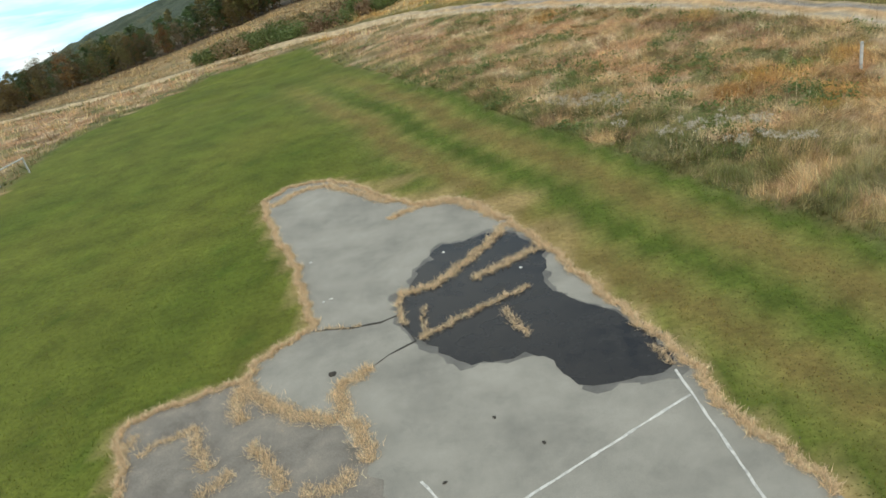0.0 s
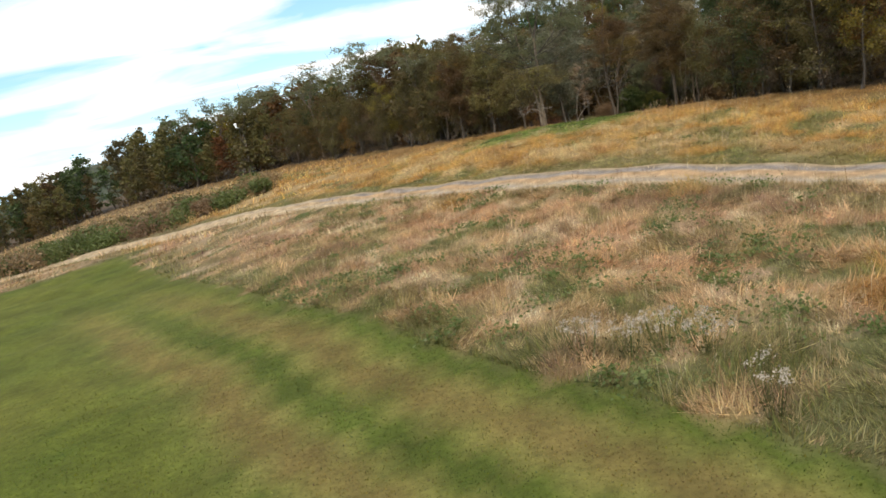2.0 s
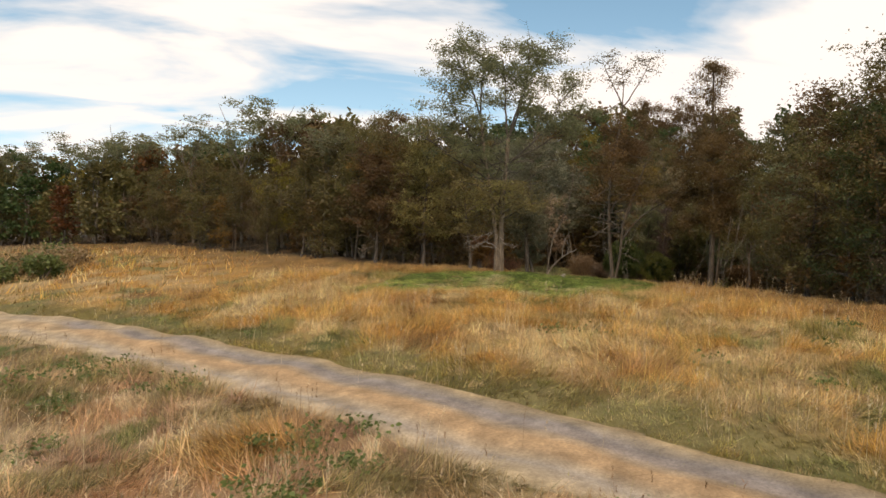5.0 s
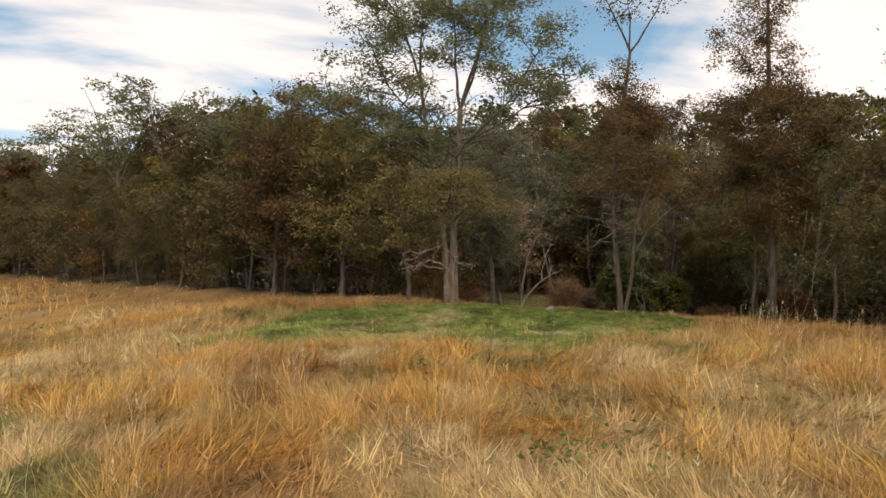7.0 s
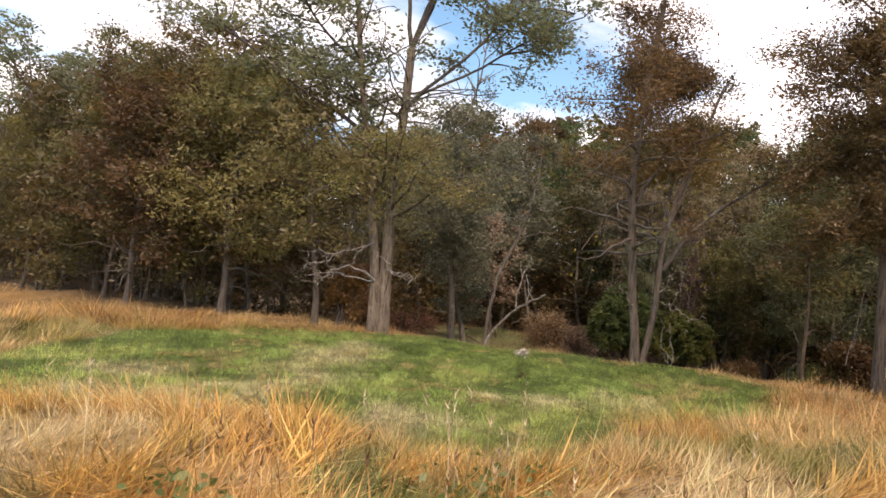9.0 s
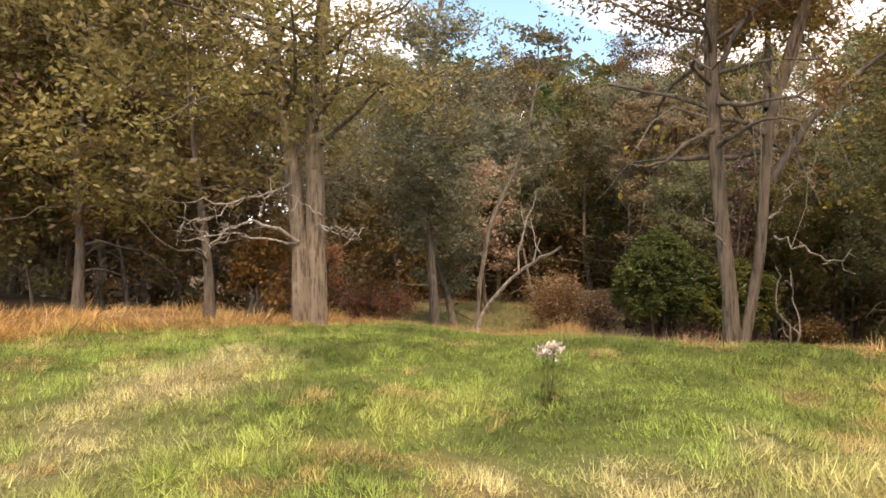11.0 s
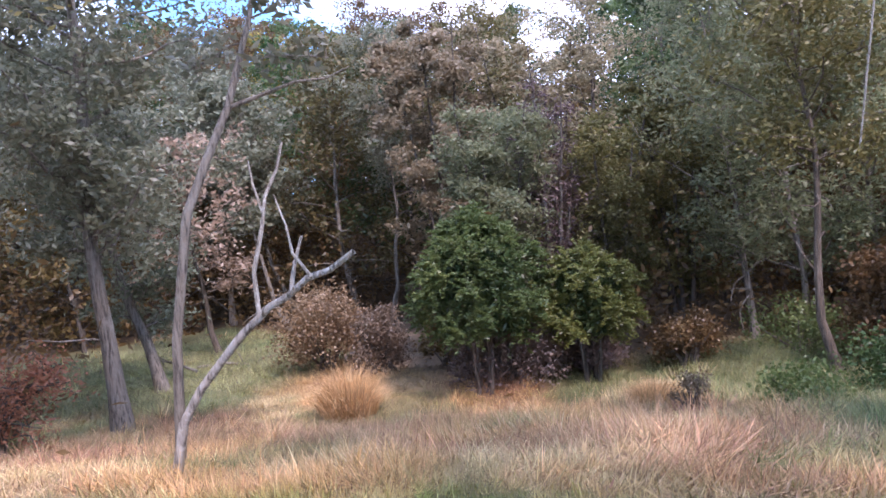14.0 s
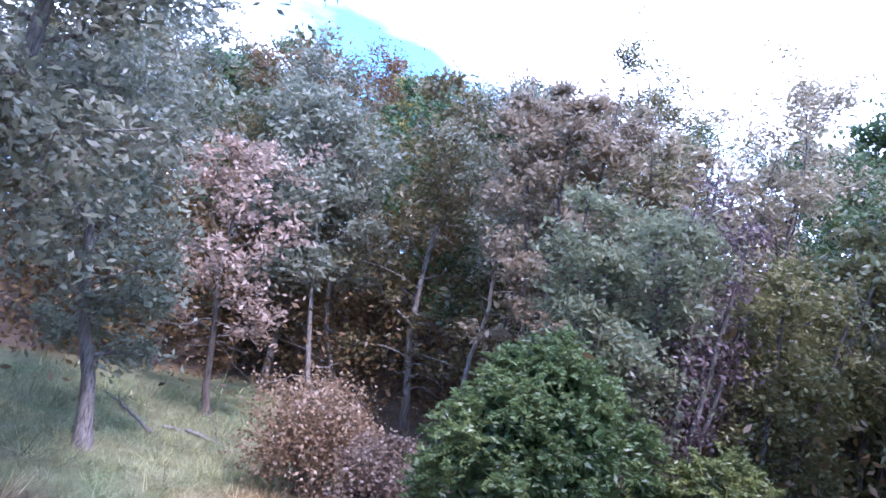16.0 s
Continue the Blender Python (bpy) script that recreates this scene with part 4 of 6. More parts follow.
def stems(name, polys, material):
    """polys: (points, radii, sides)."""
    V, L, S = [], [], []
    for pts, rad, sides in polys:
        tube(pts, rad, sides, V, L, S)
    sizes = np.concatenate(S)
    return mesh_from(name, np.concatenate(V), np.concatenate(L), np.concatenate([[0], np.cumsum(sizes)[:-1]]), material, None, True)


def leaves(name, centres, size, material, rng, flat=0.35, long=2.4):
    n = len(centres)
    size = size * (0.8 if long == 2.4 else 1.0)
    a = rng.normal(0, 1, (n, 3))
    a[:, 2] = a[:, 2] * (1 - flat) - 0.25
    a /= np.linalg.norm(a, axis=1)[:, None]
    b = np.cross(a, rng.normal(0, 1, (n, 3)) * (1, 1, 0.6))
    b /= np.linalg.norm(b, axis=1)[:, None] + 1e-9
    s = size * rng.uniform(0.6, 1.35, (n, 1))
    up = np.cross(a, b) * s * 0.18
    V = np.stack([centres - a * s * long / 2, centres + b * s / 2 + up, centres + a * s * long / 2, centres - b * s / 2 + up], 1)
    return mesh_from(name, V.reshape(-1, 3), np.arange(n * 4), np.arange(n) * 4, material)


meadow_weeds()


def finer(line, radii, n):
    """The same stem with n places along it."""
    u = np.linspace(0, 1, n)
    k = np.linspace(0, 1, len(line))
    return np.stack([np.interp(u, k, line[:, i]) for i in range(3)], 1), np.interp(u, k, radii)


def bent(rng, start, way, length, n, wob, lift=0.0):
    """A wandering line of n pieces."""
    p, d = np.array(start, float), np.array(way, float)
    d /= np.linalg.norm(d)
    out = [p.copy()]
    for _ in range(n):
        d = d + rng.normal(0, wob, 3) + (0, 0, lift)
        d /= np.linalg.norm(d)
        p = p + d * length / n
        out.append(p.copy())
    return np.array(out)


def at_line(line, u):
    k = u * (len(line) - 1)
    i = min(int(k), len(line) - 2)
    return line[i] + (line[i + 1] - line[i]) * (k - i)


def crown_on(rng, trunk, radius0, limbs, low, reach, up, twigs, per, spread, drop=0.0, wob=0.2, show=0.6, top=0.99):
    """Limbs and twigs on a trunk line; gives stem lines and the places of leaves."""
    polys, spots_ = [], []
    for k in range(limbs):
        u = low + (top - low) * (k + rng.uniform(0, 1)) / limbs
        s = at_line(trunk, u)
        az = k * 2.4 + rng.uniform(-0.6, 0.6)
        shape = math.sin(math.pi * min(1, max(0.12, 0.18 + 0.8 * (u - low) / (1 - low)))) ** 0.6
        ln = reach * shape * rng.uniform(0.7, 1.25)
        el = up * rng.uniform(0.4, 1.5)
        limb = bent(rng, s, (math.cos(az), math.sin(az), el), ln, 6, wob, 0.03 - drop)
        r = radius0 * (1 - 0.8 * u) * 0.42
        polys.append((limb[::2] if show < 0.1 else limb, np.linspace(max(r, 0.012), 0.008, 7)[::2] if show < 0.1 else np.linspace(max(r, 0.012), 0.008, 7), 3 if show < 0.1 else 5))
        for _ in range(twigs):
            v = rng.uniform(0.25, 1.0)
            q = at_line(limb, v)
            tw = bent(rng, q, rng.normal(0, 1, 3) + (0, 0, 0.3), ln * rng.uniform(0.18, 0.42), 3, 0.3, -drop)
            if rng.uniform() < show:
                polys.append((tw, np.linspace(0.012, 0.004, 4), 3))
            c = tw[rng.randint(1, 4, per)]
            spots_.append(c + rng.normal(0, spread * 0.68, (per, 3)) * (1, 1, 0.55))
        spots_.append(limb[rng.randint(2, 7, per)] + rng.normal(0, spread, (per, 3)))
    return polys, np.concatenate(spots_)


def clear_of(c, at, low):
    """Leaves that hang over the open grass below a height are left out."""
    d = along(c[:, 0] + at[0], c[:, 1] + at[1], FLIGHT)
    return c[(d > 3.0) | (c[:, 2] > low)]


def part(name, me, parent, label="", kind=""):
    ob = new(name, me)
    ob.parent = parent
    return tagged(ob, label, kind=kind)


def tree(name, label, at, tall, girth, bark, leaf, seed, lean=(0, 0), low=0.3, reach=2.5, limbs=16, twigs=5, per=14, up=0.5, spread=0.35, size=0.12, drop=0.0, group="", sides=8,
         category="tree", sink=0.15, wob=0.2, bare=0, trunk=None, show=0.6, top=0.99, bow=1.4):
    rng = np.random.RandomState(seed)
    root = new(name)
    x, y = at
    root.location = (x, y, ground_z(x, y) - sink)
    if trunk is None:
        n = 9
        h = np.linspace(0, tall, n)
        curve = (h / tall) ** bow
        trunk = np.stack([lean[0] * curve + np.cumsum(rng.normal(0, 0.012 * tall, n)) * (h > 0), lean[1] * curve + np.cumsum(rng.normal(0, 0.012 * tall, n)) * (h > 0), h], 1)
    fine = np.array([at_line(trunk, u) for u in np.linspace(0, 1, 16)])
    rad = girth * (1 - 0.9 * np.linspace(0, 1, 16)) * (1 + 0.55 * np.exp(-np.linspace(0, 1, 16) * 22))
    part("trunk", stems("trunk", [(fine, rad, sides)], bark), root)
    polys, c = crown_on(rng, trunk, girth, limbs, low, reach, up, twigs, per, spread, drop, wob, show, top)
    if top < 0.9:
        for k in range(14):
            az = k * 2.4
            limb = bent(rng, at_line(trunk, rng.uniform(top, 0.97)), (math.cos(az), math.sin(az), 1.1), reach * rng.uniform(0.5, 1.0), 6, 0.22, 0.02)
            polys.append((limb, np.linspace(0.03, 0.006, 7), 4))
    for _ in range(bare):
        u = rng.uniform(0.12, low + 0.1)
        az = rng.uniform(0, 6.28)
        limb = bent(rng, at_line(trunk, u), (math.cos(az), math.sin(az), rng.uniform(-0.2, 0.5)), reach * rng.uniform(0.3, 0.8), 6, 0.28, -0.03)
        polys.append((limb, np.linspace(0.03, 0.006, 7), 4))
    part("branchwork", stems("branchwork", polys, bark), root, kind="stuff")
    part("crown", leaves("crown", c, size, leaf, rng), root, kind="stuff")
    return tagged(root, label, category, group)


# patterns for the wood: each is one tree, then copied with its own turn and size
FAR = "trees of the wood"
SPECS = [("olive-brown broad crown", LEAF_OLIVE, BARK_DARK, 9.5, 0.16, 0.14, 3.3, 20), ("dark green broad crown", LEAF_DARK, BARK_DARK, 10.5, 0.17, 0.14, 3.4, 20), ("rusty brown crown", LEAF_RUST, BARK_DARK, 9.0, 0.14, 0.2, 2.9, 18),
         ("dull brown crown", LEAF_BROWN, BARK_DARK, 8.5, 0.13, 0.12, 3.2, 20), ("olive narrow crown", LEAF_OLIVE, BARK_BROWN, 11.5, 0.15, 0.22, 2.7, 22), ("yellow-green crown", LEAF_YELLOW, BARK_DARK, 9.0, 0.14, 0.2, 2.7, 16)]
PATTERNS, CLOSE = [], []
for k, (say, leaf, bark, tall, girth, low, reach, limbs) in enumerate(SPECS):
    PATTERNS.append((tree("tree", "wood tree with " + say, (200 + 12 * k, 150), tall, girth, bark, leaf, 100 + k, low=low, reach=reach, limbs=limbs, twigs=5, per=10, spread=0.42, size=0.33, group=FAR, sides=5, bare=2, show=0.0), tall))
    CLOSE.append((tree("edge_tree", "tree at the meadow's edge with " + say, (200 + 12 * k, 180), tall, girth * 0.65, bark, leaf, 120 + k, low=low, reach=reach, limbs=limbs + 5, twigs=7, per=46, spread=0.32, size=0.078, group="trees along the meadow", sides=6, bare=4, show=0.08), tall))
SAPLINGS = []
for k, (say, leaf) in enumerate([("dull brown", LEAF_BROWN), ("olive", LEAF_OLIVE), ("rusty", LEAF_RUST), ("withered tan", LEAF_TAN)]):
    SAPLINGS.append((tree("sapling", "bushy sapling with " + say + " leaves in the wood's edge", (400 + 9 * k, 150), 4.2, 0.045, BARK_DARK, leaf, 160 + k, low=0.06, reach=1.5, limbs=13, twigs=4, per=26, spread=0.28, size=0.085, group="saplings along the wood", sides=5, category="sapling", show=0.05), 4.2))


def locust(at, tall, seed):
    """A tall bare stem that forks into rising limbs with flat airy tufts of fine leaves."""
    rng = np.random.RandomState(seed)
    root = new("tall_tree")
    root.location = (*at, ground_z(*at) - 0.15)
    trunk = bent(rng, (0, 0, 0), (0.06, 0.02, 1), tall * 0.56, 8, 0.05, 0.02)
    stem = part("trunk", stems("trunk", [(trunk, np.linspace(0.17, 0.10, 9), 7)], BARK_GREY), root)
    polys, c = [], []
    for k in range(6):
        a = k * 1.05 + rng.uniform(-0.3, 0.3)
        limb = bent(rng, at_line(trunk, rng.uniform(0.78, 1.0)), (math.cos(a) * 0.62, math.sin(a) * 0.62, 1.0), tall * rng.uniform(0.34, 0.46), 7, 0.14, 0.03)
        part("limb", stems("limb", [(limb, np.linspace(0.075, 0.015, 8), 5)], BARK_GREY), stem)
        for _ in range(9):
            q = at_line(limb, rng.uniform(0.35, 1.0))
            b = rng.uniform(0, 6.28)
            bough = bent(rng, q, (math.cos(b), math.sin(b), 0.35), rng.uniform(0.9, 2.0), 4, 0.2, -0.02)
            polys.append((bough, np.linspace(0.025, 0.006, 5), 3))
            n = 46
            c.append(bough[rng.randint(1, 5, n)] + rng.normal(0, 1, (n, 3)) * (0.33, 0.33, 0.13))
    part("branchwork", stems("branchwork", polys, BARK_GREY), root, kind="stuff")
    part("crown", leaves("crown", np.concatenate(c), 0.135, LEAF_LOCUST, rng, 0.6), root, kind="stuff")
    return tagged(root, "tall thin tree with a sparse grey-green feathery crown", "tree", "tall sparse trees")


LOCUSTS = [(locust((300 + 12 * k, 150), 15.5, 140 + k), 15.5) for k in range(3)]


def moved(ob, x, y, tall, want, turn, sink=0.15):
    s = want / tall
    return Matrix.Translation((x, y, ground_z(x, y) - sink)) @ Matrix.Rotation(turn, 4, "Z") @ Matrix.Diagonal((s, s, s, 1))


def edge_points(step):
    line = []
    for (ax, ay), (bx, by) in zip(WOOD_EDGE, WOOD_EDGE[1:]):
        ln = math.hypot(bx - ax, by - ay)
        n = max(1, int(ln / step))
        line += [(ax + (bx - ax) * k / n, ay + (by - ay) * k / n, (by - ay) / ln, (ax - bx) / ln) for k in range(n)]
    return line


def glade_zone(x, y):
    return float(inside(x, y, POCKET)) > -2.2 or (19.0 < x < 41 and 69.5 < y < 96)


def wood():
    rng = random.Random(77)
    placed = []
    for i, (x0, y0, nx, ny) in enumerate(edge_points(2.3)):
        for row, deep in enumerate((0.8, 4.0, 8.0, 13.0, 19.0)):
            if (row == 4) or (row == 3 and i % 4) or (x0 < -38 and row > 2) or (x0 > 40 and (i + row) % 2):
                continue
            d = deep + rng.uniform(-1.2, 1.2)
            x, y = x0 + nx * d + rng.uniform(-1, 1), y0 + ny * d + rng.uniform(-1, 1)
            if glade_zone(x, y) or any(math.hypot(x - a, y - b) < 1.4 for a, b in placed):
                continue
            placed.append((x, y))
            close = row == 0 and 66 < y < 112 and x < 33 or row == 0 and 45 < y and x > 25 or row == 1 and 5 < x < 40 and 55 < y < 105
            west = smooth01((-x - 20) / 30)
            kind = rng.choices(range(6), (5, 2 if row == 0 else 4, 1.1, 3.2, 5, 0.7) if x > -14 else (3, 8, 0, 0.8, 4, 0.3))[0]
            pat, tall = (CLOSE if close else PATTERNS)[kind]
            want = (rng.uniform(6.5, 9.3) if row == 0 else rng.uniform(8.3, 11.5)) * (1 - 0.3 * west) * (1 - 0.13 * smooth01((16 - x) / 9)) * (1 + 0.1 * (row >= 1) * smooth01((x - 20) / 4) * smooth01((34 - x) / 4))
            want *= 1 - 0.36 * smooth01((math.degrees(math.atan2(-x, y)) - 15) / 14)
            if 16 < x < 46 and y > 84:
                want *= 0.95
            if 30 < x < 48 and 52 < y < 76:
                want *= 1.1
            copy_thing(pat, moved(pat, x, y, tall, want, rng.uniform(0, 6.28)))


wood()


def rear_wood():
    """The wood behind the glade, thick enough that no daylight shows through it."""
    rng = random.Random(78)
    for x0, x1, y0, y1, count, least in [(24, 62, 102, 120, 46, 8.4), (46, 70, 68, 101, 44, 8.6), (16, 26, 90, 104, 10, 9.0)]:
        side = math.sqrt((x1 - x0) * (y1 - y0) / count)
        for i in range(int((x1 - x0) / side)):
            for j in range(int((y1 - y0) / side)):
                x, y = x0 + (i + rng.uniform(0.1, 0.9)) * side, y0 + (j + rng.uniform(0.1, 0.9)) * side
                if float(inside(x, y, POCKET)) > -3:
                    continue
                kind = rng.choices(range(6), (5, 5, 0, 3, 4, 0.6))[0]
                pat, tall = (CLOSE if x < 54 and y < 109 else PATTERNS)[kind]
                copy_thing(pat, moved(pat, x, y, tall, rng.uniform(least, least + 2.5), rng.uniform(0, 6.28)))


rear_wood()
for x, y, want in [(36.5, 55.5, 9.5), (35.0, 60.0, 8.5), (39.5, 50.0, 10.0), (33.0, 64.0, 8.0)]:
    kind = 2 if y < 56 and x < 38 else 0
    copy_thing(CLOSE[kind][0], moved(CLOSE[kind][0], x, y, CLOSE[kind][1], want, x))
for k, (x, y, want) in enumerate([(7.5, 100.5, 13.0), (3.5, 109.0, 13.5), (10.5, 97.0, 14.0), (-4.0, 119.0, 13.5), (-9.0, 126.0, 13.5), (13.5, 90.0, 11.0), (16.0, 88.0, 10.8), (-1.0, 116.0, 12.5), (23.5, 90.0, 10.5), (35.5, 66.0, 12.5), (-14.0, 127.0, 13.0), (-6.0, 117.0, 12.0)]):
    pat, tall = LOCUSTS[k % 3]
    copy_thing(pat, moved(pat, x, y, tall, want * 1.0, k * 1.7))


def rear_brush():
    """Saplings that close the wood behind the glade."""
    rng = random.Random(55)
    for x0, x1, y0, y1, step in [(29, 52, 98.5, 112, 2.4), (43.5, 55, 70, 98, 2.8), (12.5, 22.5, 86.5, 95, 2.3)]:
        x = x0
        while x < x1:
            y = y0
            while y < y1:
                pat, tall = rng.choices(SAPLINGS, (5, 4, 0.7, 0.5))[0]
                px, py = x + rng.uniform(-0.8, 0.8), y + rng.uniform(-0.8, 0.8)
                copy_thing(pat, moved(pat, px, py, tall, rng.uniform(4.5, 7.5), rng.uniform(0, 6.28)))
                y += step * 1.6
            x += step


rs = random.Random(31)
for i, (x0, y0, nx, ny) in enumerate(edge_points(1.9)):
    for deep in (0.6, 3.4):
        d = deep + rs.uniform(-1.0, 1.2)
        x, y = x0 + nx * d + rs.uniform(-0.6, 0.6), y0 + ny * d + rs.uniform(-0.6, 0.6)
        if y0 < 40 or (19.5 < x < 41 and 69.0 < y < 96) or math.hypot(x - 29.8, y - 69.8) < 1.6 or (deep > 1 and y0 > 112):
            continue
        pat, tall = rs.choices(SAPLINGS, (4, 4, 1.5, 2))[0]
        copy_thing(pat, moved(pat, x, y, tall, rs.uniform(2.2, 5.0), rs.uniform(0, 6.28)))
rear_brush()
for pat, _ in PATTERNS + CLOSE + LOCUSTS + SAPLINGS:
    for o in (*pat.children_recursive, pat):
        bpy.data.objects.remove(o)


def undergrowth():
    """Dead leaves, saplings and vines in the shade behind the first trees."""
    rng = np.random.RandomState(88)
    c = []
    for x0, y0, nx, ny in edge_points(1.6):
        for _ in range(4):
            d = rng.uniform(1.5, 13)
            x, y = x0 + nx * d + rng.normal(0, 0.6), y0 + ny * d + rng.normal(0, 0.6)
            if float(inside(x, y, POCKET)) > -1.5 or (6 < x < 46 and 60 < y < 107):
                continue
            n = 55
            r = rng.uniform(0.8, 1.6)
            p = rng.normal(0, 1, (n, 3)) * (r * 0.6, r * 0.6, 0.8) + (x, y, ground_z(x, y) + rng.uniform(0.3, 1.8))
            c.append(p)
    near = 0
    for x0, y0, r0, n0 in [(39, 83, 3.0, 500), (42, 80, 3.0, 400), (37, 96, 3.5, 500), (23.5, 90, 2.6, 400), (22, 85, 2.2, 400), (45, 76, 3.5, 400), (40, 72, 3.0, 400), (36, 70, 2.2, 300), (46, 88, 4, 500), (42, 96, 4, 500), (34, 101, 4, 700), (39, 103, 4, 700), (29, 101, 4, 600), (44, 99, 4, 600), (48, 92, 4, 600), (50, 82, 4, 500), (48, 74, 4, 500), (26, 99, 3.5, 500)]:
        near += 1
        n0 *= 4
        p = rng.normal(0, 1, (n0, 3)) * (r0 * 0.6, r0 * 0.6, 1.3) + (x0, y0, ground_z(x0, y0) + 1.4)
        c.append(p)
    me = leaves("undergrowth", np.concatenate(c[:-near]), 0.26, LEAF_BROWN, rng)
    tagged(new("undergrowth", me), "dark brown undergrowth and dead leaves inside the wood", "undergrowth", kind="stuff")
    me = leaves("glade_undergrowth", np.concatenate(c[-near:]), 0.11, LEAF_BROWN, rng)
    tagged(new("glade_undergrowth", me), "brown undergrowth round the glade", "undergrowth", kind="stuff")


undergrowth()


# ---- the trees that stand singly at the wood's edge ----
def feather_tufts(rng, limb, boughs, reach, each, polys, spots_, low=0.3):
    """Side boughs on a limb, each with flat airy tufts of leaves."""
    for _ in range(boughs):
        q = at_line(limb, rng.uniform(low, 1.0))
        b = rng.uniform(0, 6.28)
        bough = bent(rng, q, (math.cos(b), math.sin(b), 0.4), reach * rng.uniform(0.5, 1.15), 5, 0.2, -0.01)
        polys.append((bough, np.linspace(0.026, 0.006, 6), 4))
        for _ in range(3):
            tip = at_line(bough, rng.uniform(0.35, 1.0))
            b2 = b + rng.normal(0, 0.9)
            twig = bent(rng, tip, (math.cos(b2), math.sin(b2), rng.uniform(-0.2, 0.8)), reach * rng.uniform(0.2, 0.4), 3, 0.25, -0.03)
            polys.append((twig, np.linspace(0.010, 0.003, 4), 3))
            spots_.append(twig[rng.randint(0, 4, each)] + rng.normal(0, 1, (each, 3)) * (0.24, 0.24, 0.15))


# across the view from the meadow and towards it, at the wood's edge
ASIDE, HITHER = np.array((0.927, -0.375, 0.0)), np.array((-0.375, -0.927, 0.0))


def boughs_of(root_z, lines):
    """Lines given as (aside, hither, height), in the thing's own space."""
    return [np.array([ASIDE * a + HITHER * h + (0, 0, z - root_z) for a, h, z in line]) for line in lines]


def twiggy(rng, line, radius, twigs, length, n=12):
    """A gnarled dead bough with side twigs."""
    fine, rad = finer(line, np.linspace(radius, radius * 0.3, len(line)), n)
    fine = fine + rng.normal(0, 0.035, fine.shape)
    out = [(fine, rad, 6)]
    for _ in range(twigs):
        u = rng.uniform(0.3, 1)
        way = fine[-1] - fine[0]
        side = bent(rng, at_line(fine, u), way / np.linalg.norm(way) * 0.8 + rng.normal(0, 0.75, 3), length * rng.uniform(0.4, 1.1), 5, 0.3)
        out.append((side, np.linspace(0.011, 0.003, 6), 4))
        out.append((bent(rng, side[3], rng.normal(0, 1, 3), length * 0.4, 3, 0.3), np.linspace(0.006, 0.002, 4), 3))
    return out


